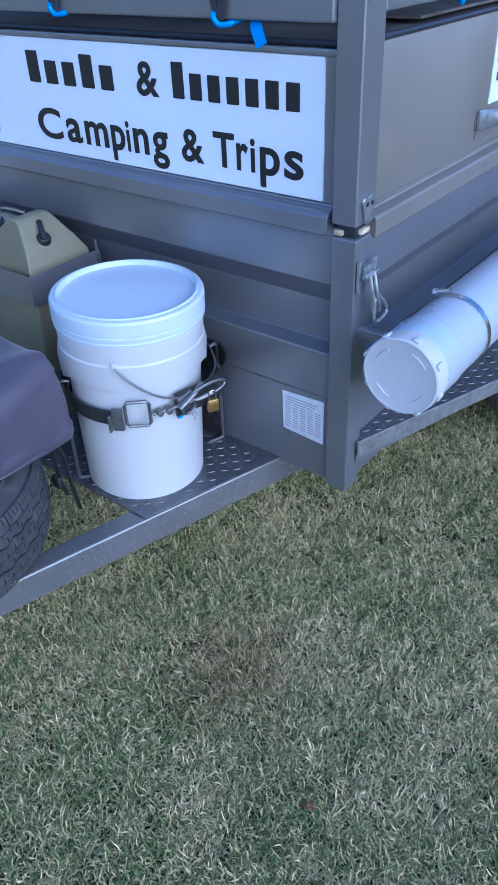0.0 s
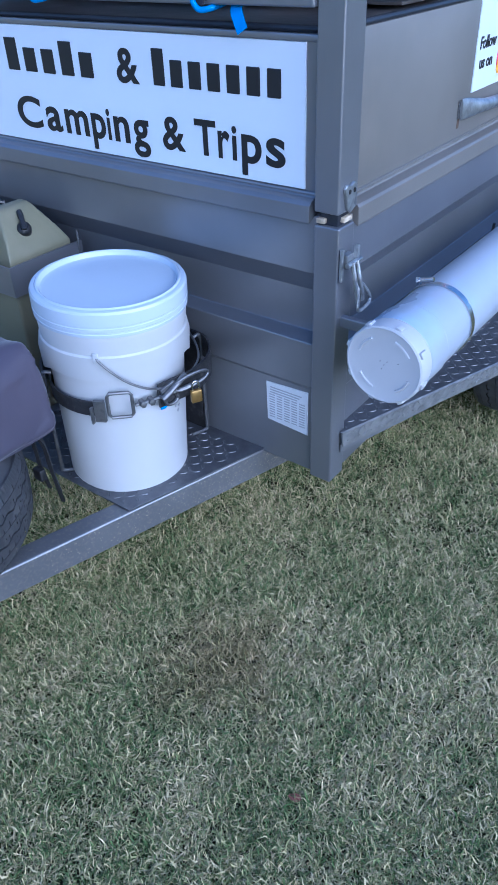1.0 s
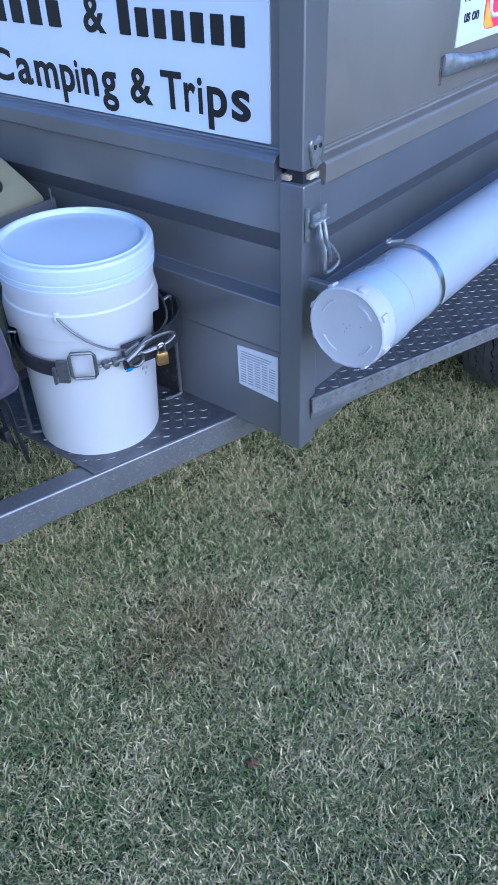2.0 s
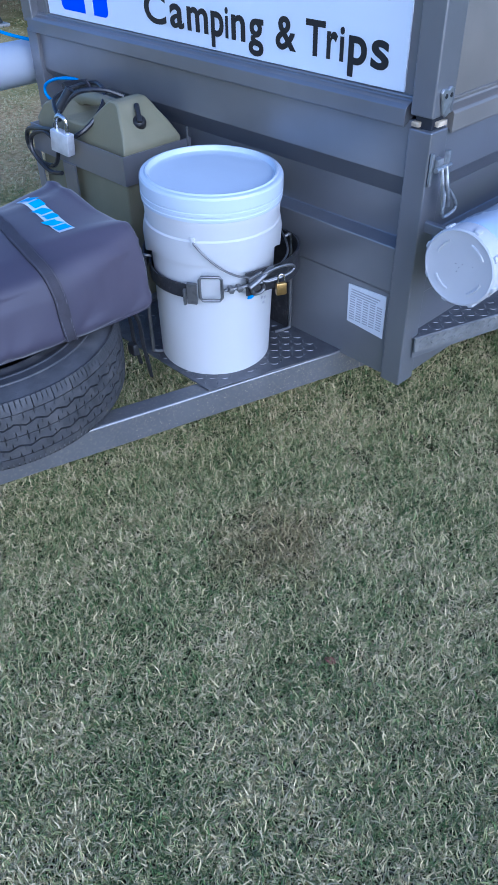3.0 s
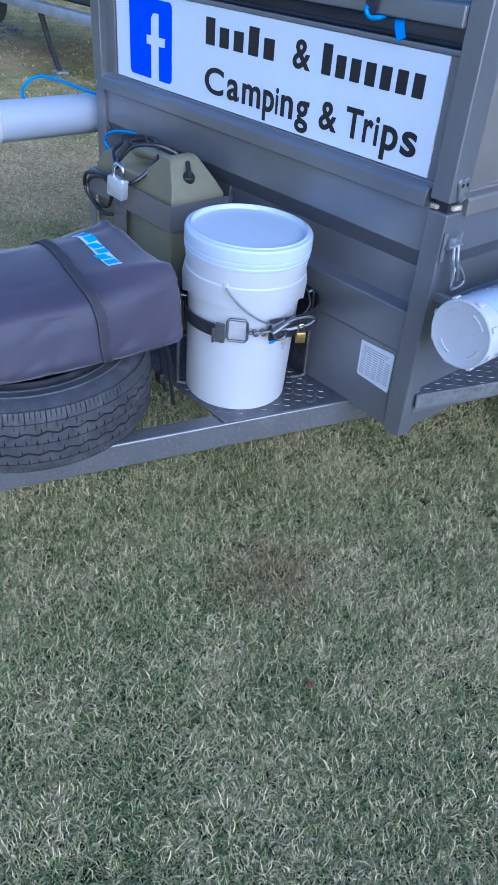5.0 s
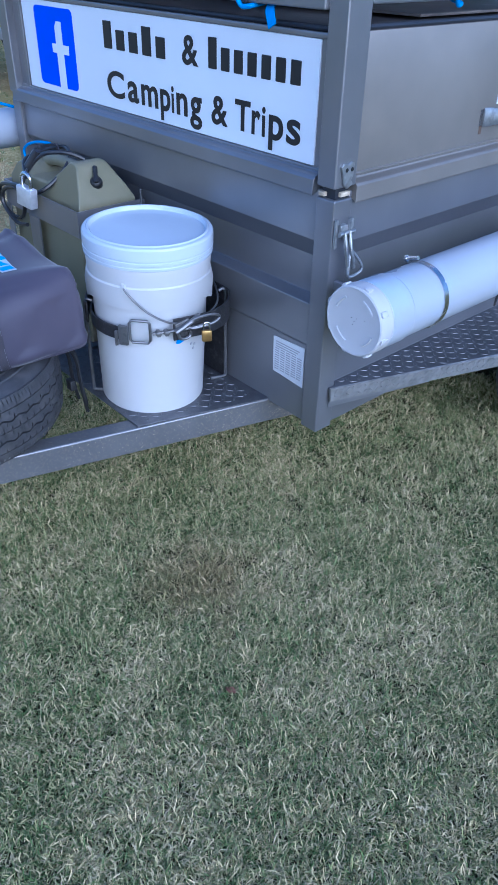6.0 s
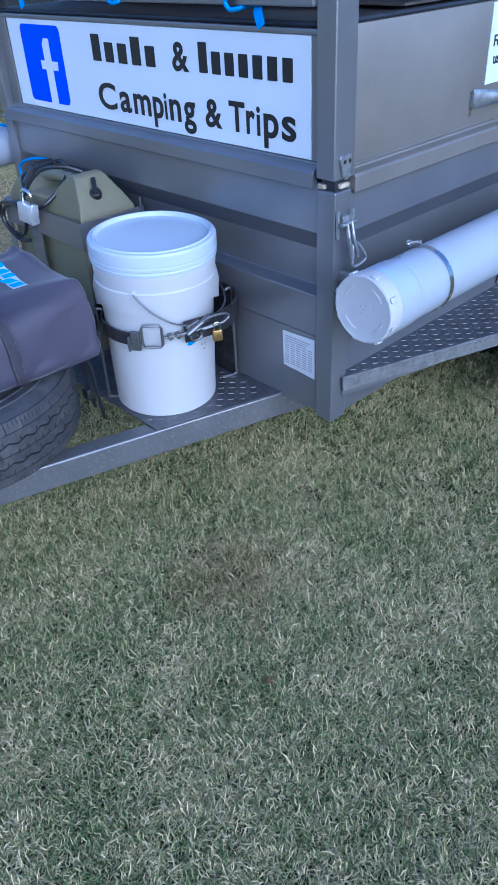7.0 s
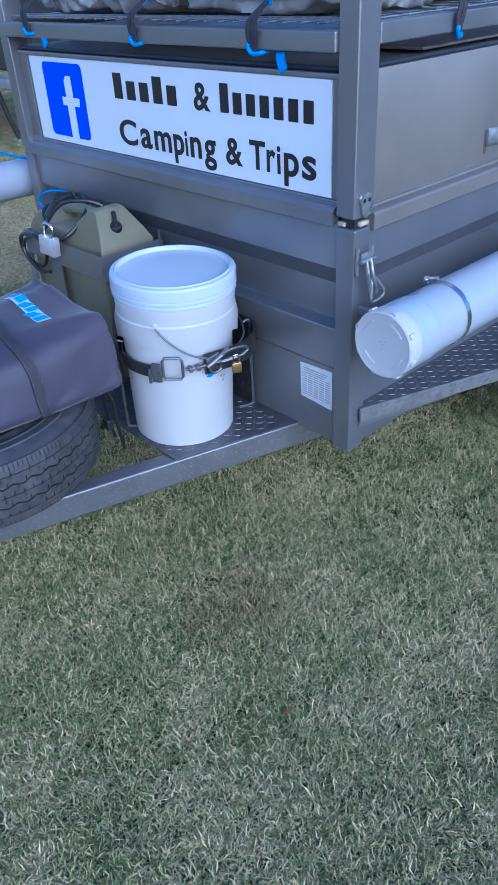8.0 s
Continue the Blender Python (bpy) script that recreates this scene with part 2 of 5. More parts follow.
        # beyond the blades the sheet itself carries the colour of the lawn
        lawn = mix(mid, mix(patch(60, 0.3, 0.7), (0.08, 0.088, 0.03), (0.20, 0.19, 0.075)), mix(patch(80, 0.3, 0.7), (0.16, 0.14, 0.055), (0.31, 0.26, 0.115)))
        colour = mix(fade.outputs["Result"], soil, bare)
        for axis, lo, hi in (("X", 0.90, 1.02), ("Y", -1.74, -1.87), ("Y", 1.35, 3.2)):
            edge = n.new("ShaderNodeMapRange")
            edge.inputs["From Min"].default_value, edge.inputs["From Max"].default_value = lo, hi
            l.new(xyz.outputs[axis], edge.inputs["Value"])
            if axis == "X":
                colour = mix(edge.outputs["Result"], colour, lawn)
            else:
                keep = n.new("ShaderNodeMath")
                keep.operation = "MULTIPLY"
                near = n.new("ShaderNodeMapRange")
                near.inputs["From Min"].default_value, near.inputs["From Max"].default_value = -2.6, -1.3
                l.new(xyz.outputs["X"], near.inputs["Value"])
                l.new(edge.outputs["Result"], keep.inputs[0])
                l.new(near.outputs["Result"], keep.inputs[1])
                colour = mix(keep.outputs[0], colour, lawn)
        l.new(colour, b.inputs["Base Color"])
        b.inputs["Roughness"].default_value = 0.95
        b.inputs["Specular IOR Level"].default_value = 0.0
        bp = n.new("ShaderNodeBump")
        bp.inputs["Strength"].default_value, bp.inputs["Distance"].default_value = 0.8, 0.02
        l.new(patch(90, 0.2, 0.8, 6), bp.inputs["Height"])
        l.new(bp.outputs["Normal"], b.inputs["Normal"])
    return m


TURF, BLADES = turf_material("lawn_soil", False), turf_material("grass_blades", True)

# ---- mesh tools ----


def box(lo, hi, bevel=0.002, seg=2, m=None):
    bm = bmesh.new()
    bmesh.ops.create_cube(bm, size=1)
    for v in bm.verts:
        v.co = Vector([lo[i] + (v.co[i] + 0.5) * (hi[i] - lo[i]) for i in range(3)])
    if bevel:
        bmesh.ops.bevel(bm, geom=bm.edges[:], offset=bevel, segments=seg, affect="EDGES", profile=0.5)
    if m:
        bm.transform(m)
    return bm


def prism(points, axis, a, b, bevel=0.0, seg=1):
    """A closed outline, drawn in the two other axes, pulled from a to b along axis."""
    bm = bmesh.new()
    others = [i for i in range(3) if i != axis]

    def at(p, d):
        c = [0, 0, 0]
        c[others[0]], c[others[1]], c[axis] = p[0], p[1], d
        return bm.verts.new(c)
    v0, v1 = [at(p, a) for p in points], [at(p, b) for p in points]
    n = len(points)
    for i in range(n):
        bm.faces.new((v0[i], v0[(i + 1) % n], v1[(i + 1) % n], v1[i]))
    bm.faces.new(v0[::-1])
    bm.faces.new(v1)
    bmesh.ops.recalc_face_normals(bm, faces=bm.faces[:])
    if bevel:
        bmesh.ops.bevel(bm, geom=bm.edges[:], offset=bevel, segments=seg, affect="EDGES", profile=0.5)
    return bm


def lathe(profile, segments=48, m=None, closed=False):
    """Turns (radius, height) pairs round z; closed joins the last pair to the first."""
    bm = bmesh.new()
    rings = []
    for r, z in profile:
        if r < 1e-6:
            rings.append([bm.verts.new((0, 0, z))])
        else:
            rings.append([bm.verts.new((r * math.cos(2 * math.pi * i / segments), r * math.sin(2 * math.pi * i / segments), z)) for i in range(segments)])
    pairs = list(zip(rings, rings[1:])) + ([(rings[-1], rings[0])] if closed else [])
    for p, q in pairs:
        for i in range(segments):
            j = (i + 1) % segments
            loop = [p[i % len(p)], p[j % len(p)], q[j % len(q)], q[i % len(q)]]
            loop = list(dict.fromkeys(loop))
            if len(loop) > 2:
                bm.faces.new(loop)
    bmesh.ops.recalc_face_normals(bm, faces=bm.faces[:])
    if m:
        bm.transform(m)
    return bm


def smooth_path(points, per=6, closed=False):
    """A Catmull-Rom line through the points."""
    p = [Vector(q) for q in points]
    n = len(p)
    out = []
    for i in range(n if closed else n - 1):
        a, b, c, d = (p[(i + k) % n] if closed else p[min(max(i + k, 0), n - 1)] for k in (-1, 0, 1, 2))
        for s in range(per):
            t = s / per
            out.append(0.5 * (2 * b + (c - a) * t + (2 * a - 5 * b + 4 * c - d) * t * t + (3 * b - a - 3 * c + d) * t ** 3))
    if not closed:
        out.append(p[-1])
    return out


def tube(points, r, seg=8, closed=False, flat=None, up=None):
    """A rod along the points; flat gives (half width, half thickness) for a strap whose width lies along up."""
    bm = bmesh.new()
    p = [Vector(q) for q in points]
    n = len(p)
    rings = []
    side = None
    for i in range(n):
        t = (p[(i + 1) % n] - p[i - 1]) if closed else (p[min(i + 1, n - 1)] - p[max(i - 1, 0)])
        t.normalize()
        if up is not None:
            u = Vector(up)
            a = (u - t * u.dot(t)).normalized()
        else:
            if side is None:
                side = t.orthogonal()
            side = (side - t * side.dot(t)).normalized()
            a = side
        c = t.cross(a)
        if flat:
            ring = [p[i] + a * (sx * flat[0]) + c * (sy * flat[1]) for sx, sy in ((-1, -1), (1, -1), (1, 1), (-1, 1))]
        else:
            ring = [p[i] + r * (a * math.cos(2 * math.pi * k / seg) + c * math.sin(2 * math.pi * k / seg)) for k in range(seg)]
        rings.append([bm.verts.new(v) for v in ring])
    m = len(rings[0])
    for i in range(n if closed else n - 1):
        q, s = rings[i], rings[(i + 1) % n]
        for k in range(m):
            bm.faces.new((q[k], q[(k + 1) % m], s[(k + 1) % m], s[k]))
    if not closed:
        bm.faces.new(rings[0][::-1])
        bm.faces.new(rings[-1])
    bmesh.ops.recalc_face_normals(bm, faces=bm.faces[:])
    return bm


def joined(*bms):
    out = bmesh.new()
    for b in bms:
        me = bpy.data.meshes.new("tmp")
        b.to_mesh(me)
        b.free()
        out.from_mesh(me)
        bpy.data.meshes.remove(me)
    return out


def moved(bm, m):
    bm.transform(m)
    return bm


PLACES = {}
FLAT_SHEEN = (PAINT, BEAM, PLATE, WORN, GALV, BLACK_STEEL, WHITE_SIGN, DARK_COVER, DULL)


def thing(name, place, label, category, group="", rz=0.0, rx=0.0, ry=0.0, kind=""):
    ob = new(name)
    ob.empty_display_size = 0.05
    ob.matrix_world = pose(*place, rx, ry, rz)
    PLACES[ob] = pose(*place, rx, ry, rz)
    return tagged(ob, label, category, group, kind)


def part(name, bm, mat, parent=None, label="", smooth=40, local=False, kind=""):
    """Links a bmesh as one mesh object under a thing or a part; its points are in world metres, or in the parent's own space if local."""
    me = bpy.data.meshes.new(name)
    bm.to_mesh(me)
    bm.free()
    me.materials.append(mat)
    if smooth:
        me.shade_smooth()
        me.set_sharp_from_angle(angle=radians(smooth))
    ob = new(name, me)
    if smooth and 60 < len(me.polygons) < 1500 or smooth and len(me.polygons) <= 60 and mat in FLAT_SHEEN:
        even = ob.modifiers.new("even_normals", "WEIGHTED_NORMAL")
        even.keep_sharp = True
    base = PLACES.get(parent, Matrix())
    if parent:
        ob.parent = parent
        if not local:
            ob.matrix_parent_inverse = base.inverted()
    PLACES[ob] = base if local else Matrix()
    return tagged(ob, label, kind=kind)


def glyph(text):
    cu = bpy.data.curves.new("tmp", "FONT")
    cu.body, cu.size, cu.extrude, cu.offset = text, 1.0, 0.004, 0.021
    ob = bpy.data.objects.new("tmp", cu)
    scene.collection.objects.link(ob)
    bpy.context.view_layer.update()
    me = bpy.data.meshes.new_from_object(ob.evaluated_get(bpy.context.evaluated_depsgraph_get()))
    bpy.data.objects.remove(ob)
    bpy.data.curves.remove(cu)
    bm = bmesh.new()
    bm.from_mesh(me)
    bpy.data.meshes.remove(me)
    return bm


def lettering(name, text, x, z, width, height, mat, parent, place, label=""):
    """Flat letters of the built-in font, squeezed to a width and a cap height, or letter by letter to (character, start, end); place turns the sheet's x and y into the world."""
    spans = ((text, x, x + width),) if isinstance(text, str) else text
    k = height / 0.73
    pieces = []
    for body, a, b in spans:
        bm = glyph(body)
        tall = 1.12 if body in tuple("amnpgrs") else 1.0
        xs = [v.co.x for v in bm.verts]
        x0, x1 = min(xs), max(xs)
        for v in bm.verts:
            v.co = Vector((a + (v.co.x - x0) / (x1 - x0) * (b - a), z + v.co.y * k * tall, v.co.z * 0.1))
        pieces.append(bm)
    bm = joined(*pieces)
    bm.transform(place)
    return part(name, bm, mat, parent, label, smooth=0)


def rounded(w, h, r, n=5):
    """Outline of a rounded rectangle about the origin."""
    out = []
    for cx, cy, a0 in ((w / 2 - r, h / 2 - r, 0), (-w / 2 + r, h / 2 - r, 90), (-w / 2 + r, -h / 2 + r, 180), (w / 2 - r, -h / 2 + r, 270)):
        for i in range(n + 1):
            a = radians(a0 + 90 * i / n)
            out.append((cx + r * math.cos(a), cy + r * math.sin(a)))
    return out

# ---- ground ----
def ground_sheet():
    bm = bmesh.new()
    xs = [-300, -120, -60, -30, -16, -9, -5, -3, -1.5, 0, 1.5, 3, 6, 20, 60, 300]
    ys = [-300, -60, -20, -6, -3, -1.5, 0, 1.5, 3, 6, 10, 20, 50, 120, 300]
    grid = [[bm.verts.new((x, y, 0)) for y in ys] for x in xs]
    for i in range(len(xs) - 1):
        for j in range(len(ys) - 1):
            bm.faces.new((grid[i][j], grid[i + 1][j], grid[i + 1][j + 1], grid[i][j + 1]))
    return bm


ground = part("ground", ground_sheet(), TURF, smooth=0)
tagged(ground, "mown lawn, dry straw mixed with green", "lawn", kind="structure")


def blades(name, x0, x1, y0, y1, count, length, width, seed, label, lean=(0.45, 1.55), soft=0.0):
    """Curled, criss-crossing grass blades scattered over a stretch of lawn, all in one mesh; soft thins them out past the border."""
    rng = np.random.default_rng(seed)
    # tufts: blades gather round shared roots
    tufts = count // 9
    root = np.stack([rng.uniform(x0, x1, tufts), rng.uniform(y0, y1, tufts)], 1)
    if soft:
        root += rng.normal(0, soft, (tufts, 2))
    vigour = rng.uniform(0.65, 1.25, tufts)
    pick = rng.integers(0, tufts, count)
    base = root[pick] + rng.normal(0, 0.012, (count, 2)) * (length / 0.035)
    ln = length * rng.uniform(0.45, 1.40, count) * vigour[pick]
    wd = width * rng.uniform(0.55, 1.25, count)
    az = rng.uniform(0, 2 * np.pi, count)
    tilt = rng.uniform(lean[0], lean[1], count)
    bend = rng.uniform(-0.4, 1.5, count)
    turn = rng.normal(0, 1.0, count)
    twist = az + rng.normal(0, 0.5, count) + np.pi / 2
    side = np.stack([np.cos(twist), np.sin(twist), rng.normal(0, 0.35, count)], 1)
    pos = np.concatenate([base, rng.uniform(-0.003, 0.007, (count, 1))], 1)
    pts = np.empty((count, 5, 3))
    for k, taper in enumerate((0.45, 0.5, 0.0)):
        off = side * (wd * taper)[:, None]
        pts[:, 2 * k] = pos - off
        if k < 2:
            pts[:, 2 * k + 1] = pos + off
        a = np.minimum(tilt + bend * k, 2.1)
        way = np.stack([np.cos(az + turn * k), np.sin(az + turn * k)], 1)
        pos = pos + np.concatenate([way * (np.sin(a) * ln * 0.45)[:, None], (np.cos(a) * ln * 0.45)[:, None]], 1)
    pts[:, :, 2] = np.maximum(pts[:, :, 2], -0.004)
    me = bpy.data.meshes.new(name)
    me.vertices.add(count * 5)
    me.vertices.foreach_set("co", pts.reshape(-1))
    loop = ((np.arange(count) * 5)[:, None] + np.array([[0, 1, 3, 2, 2, 3, 4]])).reshape(-1)
    me.loops.add(len(loop))
    me.loops.foreach_set("vertex_index", loop.astype(np.int32))
    me.polygons.add(count * 2)
    me.polygons.foreach_set("loop_start", ((np.arange(count) * 7)[:, None] + np.array([[0, 4]])).reshape(-1).astype(np.int32))
    me.update(calc_edges=True)
    me.materials.append(BLADES)
    return tagged(new(name, me), label, "grass", kind="stuff")


for k, (x0, x1, y0, y1, n) in enumerate(((-1.0, 1.0, -1.85, 0.3, 400000), (-0.6, 1.2, 0.3, 1.3, 120000), (-1.45, -1.0, -1.7, 0.3, 60000))):
    blades("lawn_grass", x0, x1, y0, y1, n, 0.030, 0.0025, 30 + k, "short dry and green lawn grass blades")
blades("straw", -1.2, 1.1, -1.8, 1.0, 1500, 0.050, 0.0019, 41, "loose pale straw stalks lying in the lawn", (1.1, 1.6))
blades("lawn_grass", -0.2, 1.3, 1.3, 3.0, 26000, 0.036, 0.0034, 4, "short lawn grass blades beside the trailer")
blades("lawn_grass", -4.6, -1.45, -1.6, 3.2, 84000, 0.034, 0.0034, 5, "short patchy lawn grass behind the trailer")
blades("lawn_grass", -14, -4.6, -2.0, 7.5, 40000, 0.045, 0.009, 6, "short patchy lawn grass farther off")
blades("lawn_grass", -1.3, 1.5, -2.2, 1.6, 30000, 0.036, 0.0030, 7, "scattered grass blades round the mown lawn", soft=0.6)


def dead_leaf():
    bm = bmesh.new()
    rim = [(0.0115 * math.cos(a) * (1.2 if abs(math.cos(a)) > 0.9 else 1), 0.008 * math.sin(a), 0.004 * math.sin(2 * a) + 0.006) for a in [2 * math.pi * i / 14 for i in range(14)]]
    vs = [bm.verts.new(p) for p in rim]
    c = bm.verts.new((0, 0, 0.002))
    for i in range(14):
        bm.faces.new((c, vs[i], vs[(i + 1) % 14]))
    bmesh.ops.solidify(bm, geom=bm.faces[:], thickness=0.0008)
    return bm


leaf = thing("dead_leaf", (0.268, -0.498, 0.012), "curled reddish dead leaf lying on the grass", "leaf", rz=20, rx=15)
part("leaf_blade", dead_leaf(), LEAF_RED, leaf, local=True)

# ---- camper trailer ----
FRONT, SIDE = pose(0, -0.0055, 0, 90, 0, 0), pose(0.0245, 0, 0, 90, 0, 90)
L, R, REAR = -1.44, 0.043, 2.35
trailer = thing("camper_trailer", (-0.70, 0.9, 0.0), "dark grey painted steel box trailer with a drawbar and roof rack", "trailer")

# lower body: pressed steel walls
press = [(-0.010, 1.040), (-0.010, 0.925), (0.034, 0.869), (0.034, 0.773), (-0.007, 0.769), (-0.010, 0.766), (-0.010, 0.660), (-0.005, 0.654), (-0.005, 0.432)]


def pressed(sign, base):
    return [(base + sign * o, z) for o, z in press] + [(base + sign * 0.060, 0.432), (base + sign * 0.060, 1.040)]


part("front_wall", prism(pressed(1, 0.0), 0, L + 0.05, -0.012, 0.0015), PAINT, trailer, "pressed steel front wall with two folded ribs")
part("side_wall", prism(pressed(-1, 0.024), 1, 0.035, REAR, 0.0015), PAINT, trailer, "pressed steel side wall")
part("side_wall", prism([(-1.397 + p - 0.03, z) for p, z in [(-o + 0.0, z) for o, z in press][::1]] + [(-1.38, 0.455), (-1.38, 1.04)], 1, 0.035, REAR, 0.0015), PAINT, trailer, "pressed steel side wall")
part("rear_wall", box((L + 0.05, REAR - 0.04, 0.455), (-0.01, REAR, 1.34)), PAINT, trailer)
part("floor_panel", box((L + 0.02, 0.02, 0.44), (0.02, REAR - 0.02, 0.462)), PAINT, trailer)


def post(x0, x1, y0, y1, z0, z1):
    return part("corner_post", box((x0, y0, z0), (x1, y1, z1), 0.004, 3), PAINT, trailer, "square steel corner post")


post(-0.012, 0.043, -0.022, 0.036, 0.432, 1.029)
# solid dark block that stands in for the shade between box and post
part("gap_shade", box((-0.004, -0.012, 1.028), (0.034, 0.030, 1.056), 0.001), SEAL, trailer, "dark block for the shaded gap between box and post")
post(-0.010, 0.043, -0.026, 0.042, 1.054, 1.72)
post(L, L + 0.052, -0.022, 0.036, 0.432, 1.036)
post(L, L + 0.052, -0.026, 0.042, 1.054, 1.72)
post(-0.012, 0.043, REAR - 0.05, REAR + 0.005, 0.432, 1.72)
post(L, L + 0.052, REAR - 0.05, REAR + 0.005, 0.432, 1.72)

# folded lip between lower body and box
lip_front = [(0.012, 1.078), (-0.004, 1.078), (-0.008, 1.072), (-0.020, 1.069), (-0.027, 1.062), (-0.028, 1.031), (-0.025, 1.028), (-0.021, 1.031), (0.012, 1.046)]
part("lip", prism(lip_front, 0, L + 0.02, -0.020, 0.001), PAINT, trailer, "folded steel lip under the box")
lip_side = [(0.010, 1.075), (0.026, 1.074), (0.0265, 1.069), (0.020, 1.066), (0.022, 1.060), (0.043, 1.057), (0.0475, 1.052), (0.0475, 1.019), (0.045, 1.015), (0.042, 1.019), (0.010, 1.036)]
part("lip", prism(lip_side, 1, 0.0425, REAR - 0.06, 0.001), WARM_LIT_PAINT, trailer, "folded steel lip under the box")
part("lip", prism([(L * 1 - 0.03 - (x - 0.03) + 0.035, z) for x, z in lip_side], 1, 0.044, REAR - 0.06, 0.001), PAINT, trailer)
for i, (x0, y0, x1, y1, tz) in enumerate(((-0.008, -0.021, 0.010, -0.010, 1.040), (0.032, -0.002, 0.0425, 0.028, 1.042))):
    part("packing_strip", box((x0, y0, tz - 0.008), (x1, y1, tz + 0.002), 0.002), FOAM, trailer, "pale packing between the box and the post")

# upper box
part("box_front", box((L + 0.05, 0.0, 1.072), (-0.008, 0.03, 1.338), 0.003), PAINT, trailer, "flat steel front panel")
part("box_side", box((-0.012, 0.040, 1.066), (0.021, REAR - 0.05, 1.346), 0.004), WARM_LIT_PAINT, trailer, "flat grey steel side panel, warm light painted in")
part("box_side", box((L + 0.005, 0.040, 1.066), (L + 0.045, REAR - 0.05, 1.346), 0.004), PAINT, trailer)
for x0, x1, z0, z1 in ((-1.385, -0.012, 1.329, 1.341), (-1.345, -1.327, 1.078, 1.33), (-1.385, -0.012, 1.075, 1.082)):
    part("frame_bead", box((x0, -0.007, z0), (x1, 0.004, z1), 0.003), PAINT, trailer, "thin folded bead round the sign")
part("lid_panel", box((L + 0.04, 0.012, 1.336), (0.02, REAR - 0.04, 1.352), 0.004), DARK_COVER, trailer, "weathered dark lid of the box")
part("lid_seal", tube([(0.017, 0.05, 1.351), (0.017, REAR - 0.06, 1.351)], 0.0065), SEAL, trailer, "black rubber seal")
part("lid_seal", tube([(L + 0.06, 0.008, 1.346), (-0.014, 0.008, 1.346)], 0.006), SEAL, trailer, "black rubber seal")

# roof rack
rack_label = "square steel roof rack rail"
part("rack_rail", box((L + 0.052, -0.036, 1.381), (-0.010, 0.004, 1.421), 0.004, 3), PAINT, trailer, rack_label)
part("rack_rail", box((0.003, 0.042, 1.392), (0.043, REAR - 0.05, 1.432), 0.004, 3), PAINT, trailer, rack_label)
part("rack_rail", box((L, 0.042, 1.392), (L + 0.04, REAR - 0.05, 1.432), 0.004, 3), PAINT, trailer, rack_label)
part("rack_rail", box((L + 0.052, REAR - 0.04, 1.381), (-0.012, REAR, 1.421), 0.004, 3), PAINT, trailer, rack_label)
for k in range(27):
    x = L + 0.07 + k * 0.0515
    part("mesh_wire", tube([(x, -0.006, 1.431), (x, 1.2, 1.431)], 0.0022, 6), GALV, trailer)
for k in range(12):
    y = 0.006 + k * 0.1 if k > 1 else (0.004, 0.05)[k]
    part("mesh_wire", tube([(L + 0.05, y, 1.4365), (-0.01, y, 1.4365)], 0.0025, 6), GALV, trailer)
part("rack_floor", box((L + 0.06, 0.25, 1.36), (0.0, REAR - 0.06, 1.366), 0.001), DARK_COVER, trailer, "dark sheet under the rack mesh")

# front sign
sign = part("front_sign", box((-1.318, -0.004, 1.084), (-0.045, 0.001, 1.328), 0.0008, 1), WHITE_SIGN, trailer, "white vinyl sign with black lettering and a blue square")
blue = [(-1.131 + x, 1.209 + z) for x, z in rounded(0.222, 0.212, 0.016)]
part("logo_square", prism(blue, 1, -0.0052, -0.003), BLUE_INK, sign, "plain blue rounded square", smooth=0)
mark = [(-1.124, 1.103), (-1.086, 1.103), (-1.086, 1.196), (-1.056, 1.196), (-1.052, 1.220), (-1.086, 1.220), (-1.086, 1.280), (-1.112, 1.280), (-1.124, 1.266), (-1.124, 1.220), (-1.148, 1.220), (-1.148, 1.196), (-1.124, 1.196)]
part("logo_bar", prism(mark, 1, -0.0064, -0.0050), WHITE_SIGN, sign, "plain white crossed bars", smooth=0)
# the names are given as one plain bar a letter
for x0, x1, count, tall in ((-0.868, -0.565, 5, (0, 3)), (-0.412, -0.087, 7, (0,))):
    step = (x1 - x0) / count
    for k in range(count):
        part("word_bar", box((x0 + step * (k + 0.16), -0.0060, 1.236), (x0 + step * (k + 0.80), -0.0035, 1.302 if k in tall else 1.284), 0.002, 2), INK, sign, "plain black bar", smooth=0)


def word(spans, z, height, label="black lettering"):
    """One mesh of letters, each fitted to its own stretch of the sign."""
    return lettering("letters", spans, 0, z, 0, height, INK, sign, FRONT, label)


word((("&", -0.506, -0.443),), 1.236, 0.066)
word((("C", -0.857, -0.772), ("a", -0.756, -0.704), ("m", -0.691, -0.616), ("p", -0.605, -0.562), ("i", -0.556, -0.546), ("n", -0.535, -0.490), ("g", -0.479, -0.432)), 1.117, 0.068)
word((("&", -0.394, -0.333),), 1.118, 0.066)
word((("T", -0.306, -0.252), ("r", -0.247, -0.218), ("i", -0.212, -0.201), ("p", -0.189, -0.142), ("s", -0.131, -0.087)), 1.118, 0.068)

# side sign
side_sign = part("side_sign", box((0.0205, 0.580, 1.160), (0.0235, 1.20, 1.342), 0.0006, 1), WHITE_SIGN, trailer, "white vinyl sign on the side panel")
lettering("letters", "Follow", 0.596, 1.246, 0.092, 0.026, INK, side_sign, SIDE, "small black lettering")
lettering("letters", "us on", 0.603, 1.206, 0.074, 0.026, INK, side_sign, SIDE, "small black lettering")
sq = [(0.785 + a, 1.254 + b) for a, b in rounded(0.155, 0.155, 0.035)]
part("logo_square", prism(sq, 0, 0.0232, 0.0250), PINK_INK, side_sign, "plain pink rounded square", smooth=0)
